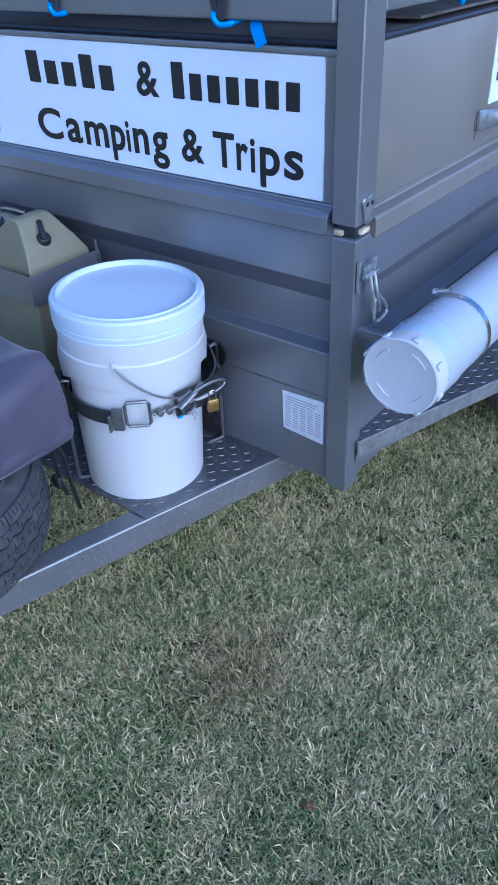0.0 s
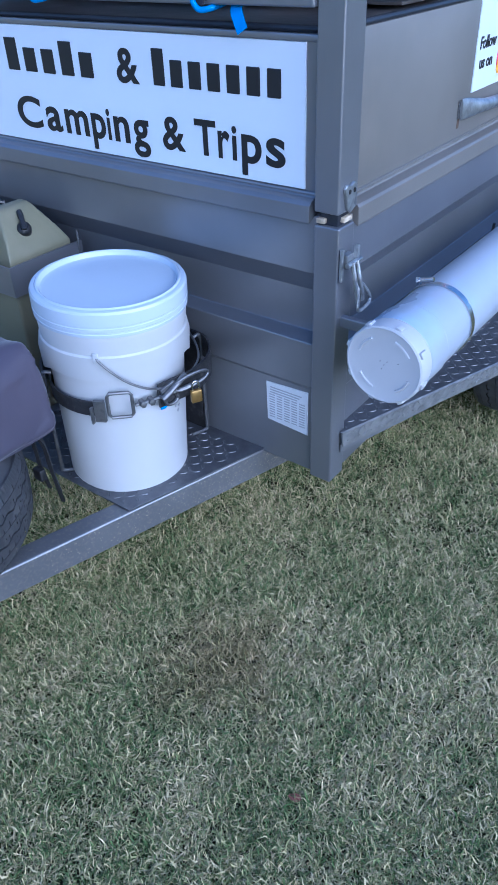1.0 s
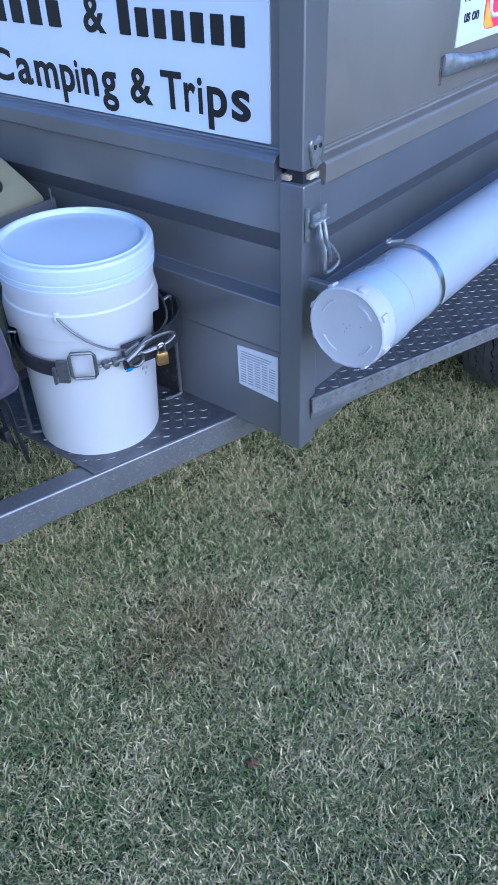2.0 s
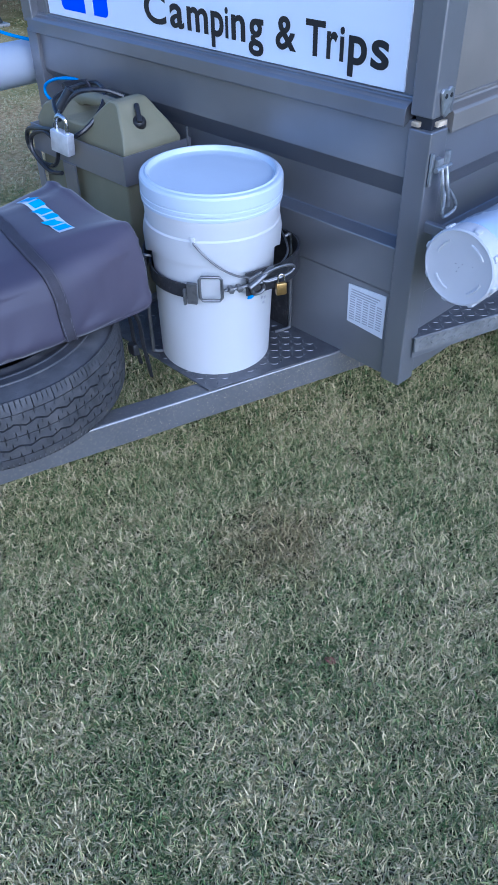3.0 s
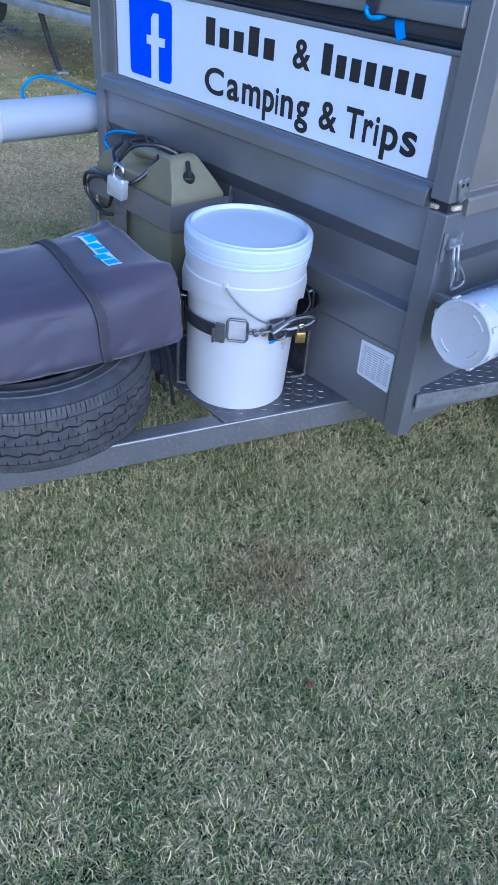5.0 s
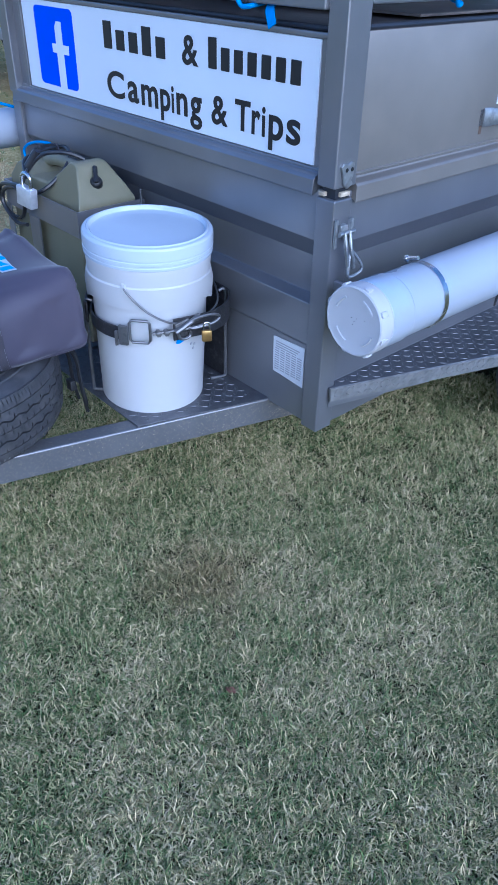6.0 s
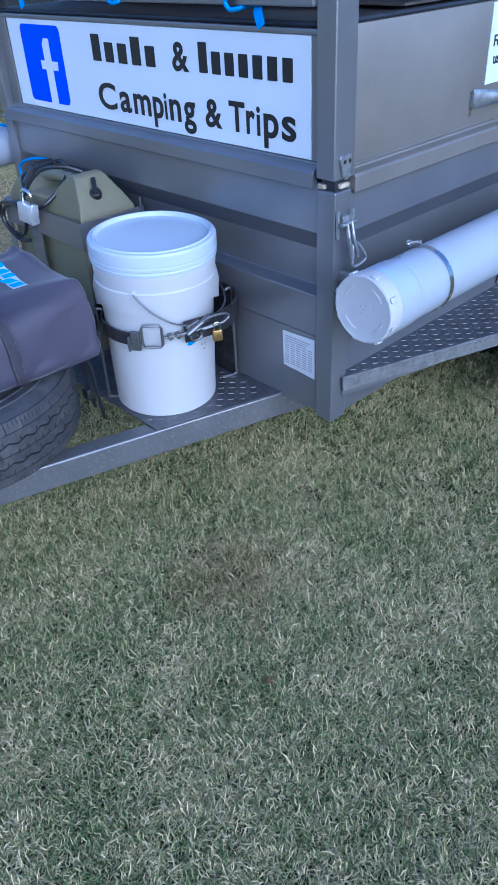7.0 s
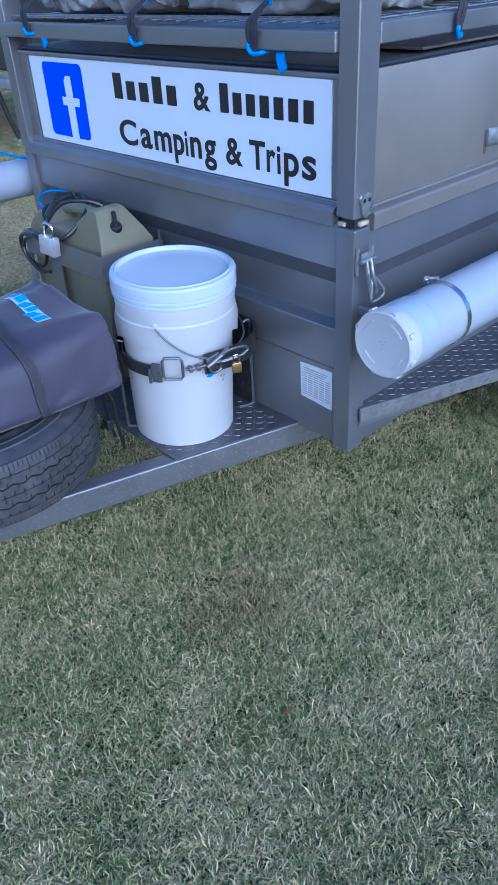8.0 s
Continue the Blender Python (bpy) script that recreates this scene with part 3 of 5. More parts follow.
part("logo_corner", prism([(0.710, 1.19), (0.720, 1.180), (0.768, 1.178), (0.738, 1.205), (0.712, 1.24)], 0, 0.0232, 0.0258), YELLOW_INK, side_sign, "yellow corner", smooth=0)
ring = [(0.785 + a, 1.254 + b) for a, b in rounded(0.105, 0.105, 0.028)]
part("logo_ring", tube([(0.0255, a, b) for a, b in ring], 0.005, 6, True), WHITE_SIGN, side_sign, "white ring")


def tie_rail():
    """A flattened pipe end welded to the side panel, round farther along."""
    secs = [(0.475, 0.022, 0.003), (0.50, 0.022, 0.004), (0.54, 0.018, 0.009), (0.58, 0.014, 0.013), (0.70, 0.0135, 0.0135), (1.6, 0.0135, 0.0135)]
    bm = bmesh.new()
    rings = []
    for y, h, w in secs:
        rings.append([bm.verts.new((0.029 + w * math.cos(a) + 0.012 * min(1, (y - 0.475) / 0.1), y + 0.045, 1.136 - (y - 0.475) * 0.06 + h * math.sin(a))) for a in [2 * math.pi * k / 12 for k in range(12)]])
    for p, q in zip(rings, rings[1:]):
        for k in range(12):
            bm.faces.new((p[k], p[(k + 1) % 12], q[(k + 1) % 12], q[k]))
    bm.faces.new(rings[0][::-1])
    bm.faces.new(rings[-1])
    bmesh.ops.recalc_face_normals(bm, faces=bm.faces[:])
    return bm


rail = part("tie_rail", tie_rail(), GALV, trailer, "grey pipe rail with a flattened welded end")
part("weld", joined(*[moved(lathe([(0, -0.003), (0.002, -0.002), (0.0025, 0), (0.002, 0.002), (0, 0.003)], 8), pose(0.023, 0.519, 1.118 + 0.0065 * k)) for k in range(6)]), PAINT, rail)
part("rust_run", box((0.0212, 0.521, 1.094), (0.0216, 0.533, 1.114), 0), RUST, rail, "rust stain under the weld", smooth=0)

# hinge lug on the upper post
lug = [(-0.016, 0.030), (-0.010, 0.038), (0.004, 0.034), (0.012, 0.040), (0.020, 0.036), (0.020, 0.008), (0.014, -0.006), (0.020, -0.016), (0.004, -0.026), (-0.006, -0.016), (-0.010, 0.004)]
part("hinge_lug", prism([(0.004 + a * 1.1, 1.074 + b * 0.85) for a, b in lug], 0, 0.043, 0.049, 0.0015), GALV, trailer, "cast metal hinge lug with two holes")
for a in (-0.001, 0.013):
    part("lug_hole", moved(lathe([(0, 0), (0.0045, 0), (0.0045, 0.001), (0, 0.001)], 12), pose(0.0487, 0.003 + a * 1.2, 1.092, 0, 90, 0)), BLACK_PLASTIC, trailer)

# over-centre latch on the lower post
latch = part("latch", joined(box((0.043, -0.010, 0.950), (0.058, 0.014, 0.978), 0.003), box((0.045, -0.020, 0.925), (0.052, -0.012, 0.99), 0.002), box((0.055, 0.014, 0.930), (0.066, 0.022, 0.992), 0.002)), GALV, trailer, "worn galvanised toggle latch")
part("pin", tube([(0.064, -0.022, 0.962), (0.064, 0.028, 0.962)], 0.005, 10), GALV, latch)
part("lever", joined(tube(smooth_path([(0.066, -0.006, 0.965), (0.072, -0.004, 0.93), (0.072, 0.004, 0.900), (0.072, 0.010, 0.878)]), 0.0045), tube(smooth_path([(0.066, 0.010, 0.965), (0.074, 0.010, 0.93), (0.075, 0.018, 0.905), (0.074, 0.026, 0.880)]), 0.0045)), GALV, latch)
part("hook_loop", tube(smooth_path([(0.070, 0.014, 0.915), (0.074, 0.008, 0.880), (0.076, 0.010, 0.862), (0.078, 0.042, 0.866), (0.077, 0.050, 0.880), (0.072, 0.026, 0.912)], 5, True), 0.0038, 8, True), GALV, latch, "wire hook loop")

# compliance plate
plate = part("compliance_plate", prism([(-0.142, 0.638), (-0.029, 0.643), (-0.029, 0.529), (-0.140, 0.537)], 1, -0.0072, -0.0045), LABEL, trailer, "silver compliance plate with fine grey print", smooth=0)
for k in range(13):
    z = 0.625 - k * 0.0066
    if k < 3:
        part("print_bar", box((-0.132, -0.0078, z), (-0.045 - 0.006 * k, -0.0070, z + 0.003), 0), LABEL_INK, plate, smooth=0)
    else:
        for c in range(5):
            part("print_bar", box((-0.134 + c * 0.0205, -0.0078, z), (-0.134 + c * 0.0205 + 0.0155, -0.0070, z + 0.003), 0), LABEL_INK, plate, smooth=0)

# ---- drawbar ----
SLOPE = 0.295


def beam(mirror):
    """A box-section leg of the A-frame; outer face runs from the front wall to the coupling."""
    d = Vector((-SLOPE, -1, 0)).normalized()
    s = Vector((-d.y, d.x, 0)) * -1
    a, b = Vector((-0.128, 0.09, 0)), Vector((-0.157 - SLOPE * 1.80, -1.80, 0))
    bm = bmesh.new()
    low, high, w = 0.362, 0.437, 0.052
    sec = [(0, low), (0, high), (w, high), (w, low)]
    rings = [[bm.verts.new((p.x + s.x * o, p.y + s.y * o, z)) for o, z in sec] for p in (a, b)]
    for k in range(4):
        bm.faces.new((rings[0][k], rings[0][(k + 1) % 4], rings[1][(k + 1) % 4], rings[1][k]))
    bm.faces.new(rings[0][::-1])
    bm.faces.new(rings[1])
    if mirror:
        for v in bm.verts:
            v.co.x = 2 * -0.70 - v.co.x
    bmesh.ops.recalc_face_normals(bm, faces=bm.faces[:])
    bmesh.ops.bevel(bm, geom=bm.edges[:], offset=0.006, segments=3, affect="EDGES", profile=0.5)
    return bm


near_beam = part("drawbar_beam", beam(False), BEAM, trailer, "dark grey box-section drawbar beam")
# the far beam takes a near-black material, darker than the near beam's
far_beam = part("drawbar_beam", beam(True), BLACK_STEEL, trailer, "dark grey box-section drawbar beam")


def stone_chips():
    """Chipped paint and dried dust spots thrown up on the beam's outer face, thickest near the body."""
    rng = random.Random(11)
    bm = bmesh.new()
    for k in range(420):
        y = 0.06 - 0.62 * rng.random() ** 1.8
        x, z, r = -0.128 + (y - 0.09) * 0.2963, rng.uniform(0.370, 0.431), rng.uniform(0.0006, 0.0017)
        ring = []
        for i in range(6):
            a = math.pi / 3 * i
            s = r * rng.uniform(0.6, 1.3)
            ring.append(bm.verts.new((x + 0.0005 + 0.284 * s * math.cos(a), y + 0.959 * s * math.cos(a), z + s * math.sin(a))))
        bm.faces.new(ring)
    bmesh.ops.recalc_face_normals(bm, faces=bm.faces[:])
    return bm


part("stone_chip", stone_chips(), DUST, near_beam, "pale stone chips and dust spots", smooth=0, kind="stuff")


def outer(y):
    return -0.157 + SLOPE * y


def deck():
    yf = -0.365
    pts = [(outer(yf), yf), (outer(0.0) + 0.004, -0.0052), (-1.4 - outer(0.0) - 0.004, -0.0052), (-1.4 - outer(yf), yf)]
    return prism(pts, 2, 0.438, 0.4425, 0.0008)


def tread(x0, x1, y0, y1, z, inside, pitch=0.022, m=None):
    """Raised five-bar style lozenges in two directions, joined."""
    bm = bmesh.new()
    nx, ny = int((x1 - x0) / pitch), int((y1 - y0) / pitch)
    for i in range(nx):
        for j in range(ny):
            x, y = x0 + (i + 0.5) * pitch, y0 + (j + 0.5) * pitch
            if not inside(x, y):
                continue
            a = radians(45 if (i + j) % 2 else -45)
            c, s = math.cos(a), math.sin(a)
            top = []
            base = []
            for u, v in ((-1, 0), (-0.5, -0.85), (0.5, -0.85), (1, 0), (0.5, 0.85), (-0.5, 0.85)):
                for k, lst, zz in ((1.0, base, z), (0.72, top, z + 0.0015)):
                    px, py = u * pitch * 0.43 * (k if abs(u) < 1 else 0.5 + 0.5 * k), v * pitch * 0.15 * k
                    lst.append(bm.verts.new((x + px * c - py * s, y + px * s + py * c, zz)))
            bm.faces.new(top)
            for k in range(6):
                bm.faces.new((base[k], base[(k + 1) % 6], top[(k + 1) % 6], top[k]))
    bmesh.ops.recalc_face_normals(bm, faces=bm.faces[:])
    if m:
        bm.transform(m)
    return bm


front_deck = part("tread_deck", deck(), PLATE, trailer, "dark tread plate deck over the drawbar")
part("tread_pattern", tread(-1.1, -0.12, -0.36, -0.01, 0.4425, lambda x, y: outer(y) - 0.02 > x > -1.4 - outer(y) + 0.02), PLATE, front_deck, smooth=0, kind="stuff")

# side deck: widens towards the wheel
DECK_Z = 0.556


def deck_edge(y):
    return 0.052 + 0.34 * (y - 0.01) if y < 0.62 else 0.2594 + (y - 0.62) * 0.02


ys = [0.012, 0.15, 0.30, 0.45, 0.62, 1.0, 1.6, 2.1]
side_deck = part("tread_deck", prism([(deck_edge(y), y) for y in ys] + [(0.02, 2.1), (0.02, 0.036), (0.044, 0.036), (0.044, 0.012)], 2, DECK_Z - 0.004, DECK_Z, 0.0006), PLATE, trailer, "dark tread plate side step")
part("tread_pattern", tread(0.03, 0.27, 0.03, 1.3, DECK_Z, lambda x, y: x < deck_edge(y) - 0.014 and x > 0.035), PLATE, side_deck, smooth=0, kind="stuff")


def deck_skirt():
    bm = bmesh.new()
    rows = []
    for y in ys:
        x = deck_edge(y)
        rows.append([bm.verts.new(p) for p in ((x - 0.003, y, DECK_Z + 0.0015), (x + 0.001, y, DECK_Z - 0.001), (x + 0.003, y, DECK_Z - 0.036), (x, y, DECK_Z - 0.038), (x - 0.004, y, DECK_Z - 0.004))])
    for p, q in zip(rows, rows[1:]):
        for k in range(5):
            bm.faces.new((p[k], p[(k + 1) % 5], q[(k + 1) % 5], q[k]))
    bm.faces.new(rows[0])
    bm.faces.new(rows[-1][::-1])
    bmesh.ops.recalc_face_normals(bm, faces=bm.faces[:])
    return bm


skirt = part("deck_edge", deck_skirt(), WORN, side_deck, "worn folded edge of the tread plate")
sk_dir = Vector((0.34, 1, 0)).normalized()
sk_m = Matrix(((sk_dir.x, 0, sk_dir.y, 0.052), (sk_dir.y, 0, -sk_dir.x, 0.010), (0, 1, 0, 0), (0, 0, 0, 1)))
part("tread_pattern", tread(0.01, 0.62, DECK_Z - 0.034, DECK_Z, 0.0022, lambda x, y: True, 0.017, sk_m), WORN, side_deck, smooth=0, kind="stuff")
gs = prism([(0.046, 0.016), (deck_edge(0.30), 0.30), (deck_edge(0.30) - 0.02, 0.30), (0.030, 0.036)], 2, DECK_Z - 0.060, DECK_Z - 0.037, 0.0)
for v in gs.verts:
    if v.co.z < DECK_Z - 0.05:
        v.co.z = DECK_Z - 0.060 + 0.020 * min(1, v.co.y / 0.3)
part("gusset", gs, PAINT, side_deck, "plain steel gusset under the step")
part("pipe_arm", joined(box((0.04, -0.004, 0.822), (0.12, 0.012, 0.846), 0.004), box((0.1, -0.006, 0.83), (0.15, 0.03, 0.838), 0.002)), PAINT, trailer, "short steel bracket arm")
part("stay", tube([(0.05, 0.80, 0.80), (0.03, 0.78, 0.56)], 0.004), BLACK_STEEL, trailer)


def tyre_profile(rad, half, rim):
    """Half-closed section of a tyre (radius, height)."""
    return [(rim, -half * 0.72), (rim + 0.012, -half * 0.86), (rim + 0.05, -half * 1.0), (rad - 0.055, -half * 1.0), (rad - 0.028, -half * 0.93), (rad - 0.013, -half * 0.80), (rad - 0.010, -half * 0.4),
            (rad - 0.010, half * 0.4), (rad - 0.013, half * 0.80), (rad - 0.028, half * 0.93), (rad - 0.050, half * 0.985), (rad - 0.052, half * 1.015), (rad - 0.056, half * 1.02), (rad - 0.058, half * 1.0), (rad - 0.075, half * 1.0), (rad - 0.077, half * 1.02), (rad - 0.081, half * 1.02), (rad - 0.083, half * 1.0), (rim + 0.035, half * 0.97), (rim + 0.030, half * 1.0), (rim + 0.024, half * 0.99), (rim + 0.012, half * 0.86), (rim, half * 0.72)]


def tyre_tread(rad, half, majors=44):
    """Sliced shoulder ribs, straight grooves and zigzag grooves; the ribs stand proud of the casing."""
    bm = bmesh.new()
    steps = majors * 20
    # (edge across the tread, zigzag height, half of the groove's width)
    edges = ((-0.86, 0, 0), (-0.56, 0, 0.0009), (-0.28, 0.0042, 0.0024), (0.0, 0, 0.0009), (0.28, 0.0042, 0.0024), (0.56, 0, 0.0009), (0.86, 0, 0))
    last = len(edges) - 2

    def zig(i, amp):
        return amp * (abs((i / 20 % 1.0) * 4 - 2) - 1)

    def point(r, h, i):
        a = 2 * math.pi * i / steps
        return bm.verts.new((r * math.cos(a), r * math.sin(a), h))

    def crown(h):
        return rad - 0.005 * (h / (half * 0.8)) ** 2 - (0.004 if abs(h) > 0.80 * half else 0)
    for k in range(last + 1):
        (lo, za, ga), (hi, zb, gb) = edges[k], edges[k + 1]
        rings = []
        for i in range(steps):
            z0, z1 = lo * half + ga + zig(i, za), hi * half - gb + zig(i, zb)
            zm = (z0 + z1) / 2
            rings.append([point(rad - 0.013, z0, i), point(crown(z0), z0, i), point(crown(zm), zm, i), point(crown(z1), z1, i), point(rad - 0.013, z1, i)])
        for i in range(steps):
            p, q = rings[i], rings[(i + 1) % steps]
            cut = set()
            if k in (0, last):
                if i % 20 == 0:
                    cut = {1, 2}
                elif i % 5 == 0:
                    cut = {1} if k == 0 else {2}
            elif i % 20 == (4 if k % 2 else 14):
                cut = {2} if k in (1, 3) else {1}
            elif i % 10 == 9:
                cut = {1} if k in (1, 3) else {2}
            for e in range(4):
                if e not in cut:
                    bm.faces.new((p[e], q[e], q[e + 1], p[e + 1]))
    bmesh.ops.recalc_face_normals(bm, faces=bm.faces[:])
    return bm


# road wheel under the step
wheel = part("wheel", moved(lathe(tyre_profile(0.325, 0.095, 0.19), 64, closed=True), pose(0.095, 1.24, 0.328, 0, 90, 0)), RUBBER, trailer, "black rubber road tyre")
part("tread", moved(tyre_tread(0.325, 0.095), pose(0.095, 1.24, 0.328, 0, 90, 0)), RUBBER, wheel)
part("rim", moved(lathe([(0.0, 0.02), (0.06, 0.03), (0.12, 0.0), (0.17, 0.03), (0.19, 0.06), (0.19, -0.06), (0, -0.05)], 40), pose(0.095, 1.24, 0.328, 0, 90, 0)), GALV, wheel)
wheel2 = part("wheel", moved(lathe(tyre_profile(0.325, 0.095, 0.19), 48, closed=True), pose(-1.515, 1.24, 0.328, 0, 90, 0)), RUBBER, trailer, "black rubber road tyre")
part("axle", tube([(-1.5, 1.24, 0.33), (0.1, 1.24, 0.33)], 0.025, 10), BLACK_STEEL, trailer)

# jerry can holder: flat bar basket on the front wall
HX0, HX1, HY = -1.142, -0.706, -0.230
holder = part("can_holder", joined(box((HX0, HY, 0.788), (HX1, HY + 0.005, 0.862), 0.001), box((HX1 - 0.005, HY + 0.0045, 0.788), (HX1, -0.006, 0.862), 0.001), box((HX0, HY + 0.0045, 0.788), (HX0 + 0.005, -0.006, 0.862), 0.001)), PAINT, trailer, "dark steel basket for the fuel can")
part("holder_strut", box((-0.995, HY - 0.004, 0.443), (-0.935, HY + 0.001, 0.79), 0.001), PAINT, holder)
part("holder_strut", box((HX0 - 0.003, HY - 0.003, 0.443), (HX0 + 0.030, HY + 0.001, 0.79), 0.001), PAINT, holder)
part("holder_strut", tube([(-0.705, -0.018, 0.443), (-0.705, -0.018, 0.890)], 0.0035, 8), DULL, holder)
part("holder_base", box((HX0, HY, 0.4425), (HX1, -0.01, 0.452), 0.001), PAINT, holder)

# bucket holder: band, uprights and base
BX, BY = -0.390, -0.218
band_r, band_z = 0.166, 0.682
band_turn = ((345, 0.158), (2, 0.163), (18, 0.180), (37, 0.197), (55, 0.205), (75, 0.208), (110, 0.207), (150, 0.200), (190, 0.188), (215, 0.176), (238, 0.165))
arc = smooth_path([(BX + r * math.cos(radians(a)), BY + r * math.sin(radians(a)), band_z + (0.012 if a < 60 or a > 300 else 0.004)) for a, r in band_turn], 6)
bucket_holder = part("bucket_holder", tube(arc, 0, flat=(0.028, 0.0025), up=(0, 0, 1)), BLACK_STEEL, trailer, "black flat steel band round the bucket")
part("band_strap", tube([(BX + (band_r - 0.012) * math.cos(radians(a)), BY + (band_r - 0.012) * math.sin(radians(a)), band_z + 0.002) for a in range(195, 298, 6)], 0, flat=(0.017, 0.002), up=(0, 0, 1)), BLACK_STEEL, bucket_holder, "black strap")
for a, r in ((70, 0.207), (233, 0.170)):
    c, s = math.cos(radians(a)), math.sin(radians(a))
    x, y = BX + r * c, BY + r * s
    part("upright", tube(smooth_path([(x - 0.02 * c, y - 0.02 * s, 0.712), (x, y, 0.706), (x, y, 0.60), (x, y, 0.47), (x - 0.004 * c, y - 0.004 * s, 0.449), (x - 0.045 * c, y - 0.045 * s, 0.447)], 5), 0.0045), DULL, bucket_holder, "bent steel rod upright")
part("back_plate", box((BX - 0.03, BY + 0.196, 0.443), (BX + 0.060, BY + 0.199, 0.68), 0.001), BLACK_STEEL, bucket_holder, "black steel back plate")
hz = 0.688


def round_pos(a, r, z):
    return Vector((BX + r * math.cos(radians(a)), BY + r * math.sin(radians(a)), z))


part("cleat", joined(box((-0.012, -0.006, -0.026), (0.012, 0.003, 0.026), 0.002, m=Matrix.Translation(round_pos(299, 0.156, hz - 0.006)) @ pose(0, 0, 0, 0, 0, 29)), box((-0.006, -0.014, -0.028), (0.0, -0.004, 0.012), 0.002, m=Matrix.Translation(round_pos(295, 0.158, hz - 0.004)) @ pose(0, 0, 0, 0, 0, 25))), DULL, bucket_holder, "steel strap cleat")
rect = [round_pos(a, 0.161, z + 0.010) for a, z in ((308, hz - 0.030), (322, hz - 0.031), (324, hz - 0.024), (324, hz + 0.020), (322, hz + 0.027), (308, hz + 0.028), (306, hz + 0.020), (306, hz - 0.022))]
part("square_ring", tube(rect, 0.0038, 8, True), DULL, bucket_holder, "square steel ring")
part("hook_rod", joined(tube([round_pos(a, r, hz + z) for a, r, z in ((326, 0.161, 0.004), (338, 0.162, 0.006), (350, 0.167, 0.008), (2, 0.178, 0.010), (12, 0.194, 0.014))], 0.0042), *[moved(lathe([(0, -0.011), (0.0075, -0.009), (0.0085, 0), (0.0075, 0.009), (0, 0.011)], 6), Matrix.Translation(round_pos(a, 0.162, hz + 0.005)) @ pose(0, 0, 0, 90, 0, 65)) for a in (331, 338)]), DULL, bucket_holder, "threaded rod with nuts")
part("toggle_plate", joined(box((-0.020, -0.004, -0.013), (0.020, 0.004, 0.013), 0.003, m=Matrix.Translation(round_pos(353, 0.164, hz + 0.016)) @ pose(0, 0, 0, 0, -14, 80)), tube([round_pos(a, 0.174, hz + z) for a, z in ((345, 0.006), (352, 0.016), (0, 0.026), (8, 0.034))], 0.0065, 8)), DULL, bucket_holder, "worn steel toggle and hook")
part("curl_hook", tube(smooth_path([round_pos(a, 0.168, hz + z) for a, z in ((348, -0.002), (350, -0.016), (356, -0.019), (360, -0.012), (359, 0.0))], 4), 0.004, 8), DULL, bucket_holder)
part("hook_loop", tube(smooth_path([round_pos(356, 0.172, hz + 0.022), round_pos(366, 0.186, hz + 0.036), round_pos(376, 0.203, hz + 0.036), round_pos(380, 0.208, hz + 0.024), round_pos(374, 0.200, hz + 0.014), round_pos(360, 0.178, hz + 0.008)], 5, True), 0.0036, 8, True), DULL, bucket_holder, "wire hook")


def padlock(name, place, rz, w, h, d, body_mat, label, lean=0.0):
    t = thing(name, place, label, "padlock", rz=rz, ry=lean)
    part("lock_body", box((-w / 2, -d / 2, -h), (w / 2, d / 2, 0), 0.003, 2), body_mat, t, local=True)
    part("shackle", tube(smooth_path([(-w * 0.3, 0, -0.004), (-w * 0.3, 0, h * 0.42), (-w * 0.2, 0, h * 0.62), (0, 0, h * 0.70), (w * 0.2, 0, h * 0.62), (w * 0.3, 0, h * 0.42), (w * 0.3, 0, -0.004)], 4), w * 0.085, 8), STEEL, t, "steel shackle", local=True)
    return t


padlock("padlock", tuple(round_pos(369, 0.196, 0.688)), 62, 0.025, 0.030, 0.012, BRASS, "small brass padlock hanging from the bucket hook")
padlock("padlock", (-0.912, -0.268, 0.893), 10, 0.064, 0.056, 0.026, LOCK_METAL, "silver padlock hanging on the cable over the can", lean=8)

# drawbar fittings
tie = part("beam_label", box((-0.046, -0.018, 0.0), (0.046, 0.018, 0.0008), 0, m=pose(outer(-1.085) - 0.027, -1.085, 0.4372, 0, 0, 90 - 16.4)), LABEL, near_beam, "silver identification label on the beam", smooth=0)
for k in range(3):
    part("print_bar", box((-0.04, 0.008 - k * 0.010, 0.0008), (0.036 - 0.008 * k, 0.013 - k * 0.010, 0.0014), 0, m=pose(outer(-1.085) - 0.027, -1.085, 0.4374, 0, 0, 90 - 16.4)), LABEL_INK if k != 1 else INK, tie, smooth=0)
clampm = pose(outer(-1.17) - 0.075, -1.17, 0.415, 0, 0, 90 - 16.4)
part("cable_clamp", joined(box((-0.05, -0.012, 0.0), (0.05, 0.012, 0.03), 0.004, m=clampm), moved(tube([(0.05, -0.01, 0.022), (0.062, 0.0, 0.022), (0.05, 0.012, 0.022)], 0.007), clampm)), GALV, near_beam, "galvanised clamp block beside the beam")
part("ubolt", tube(smooth_path([(-0.79, -1.19, 0.36), (-0.79, -1.19, 0.44), (-0.795, -1.188, 0.462), (-0.82, -1.18, 0.466), (-0.875, -1.16, 0.46), (-0.88, -1.158, 0.44)], 5), 0.007), STEEL, far_beam, "zinc U-bolt over the beam")
part("jockey_bracket", joined(box((-0.93, -1.40, 0.437), (-0.86, -1.15, 0.448), 0.003), prism([(-1.40, 0.448), (-1.15, 0.448), (-1.17, 0.475), (-1.22, 0.468), (-1.26, 0.486), (-1.34, 0.484)], 0, -0.905, -0.898, 0.001)), GALV, far_beam, "galvanised wavy bracket on the beam")
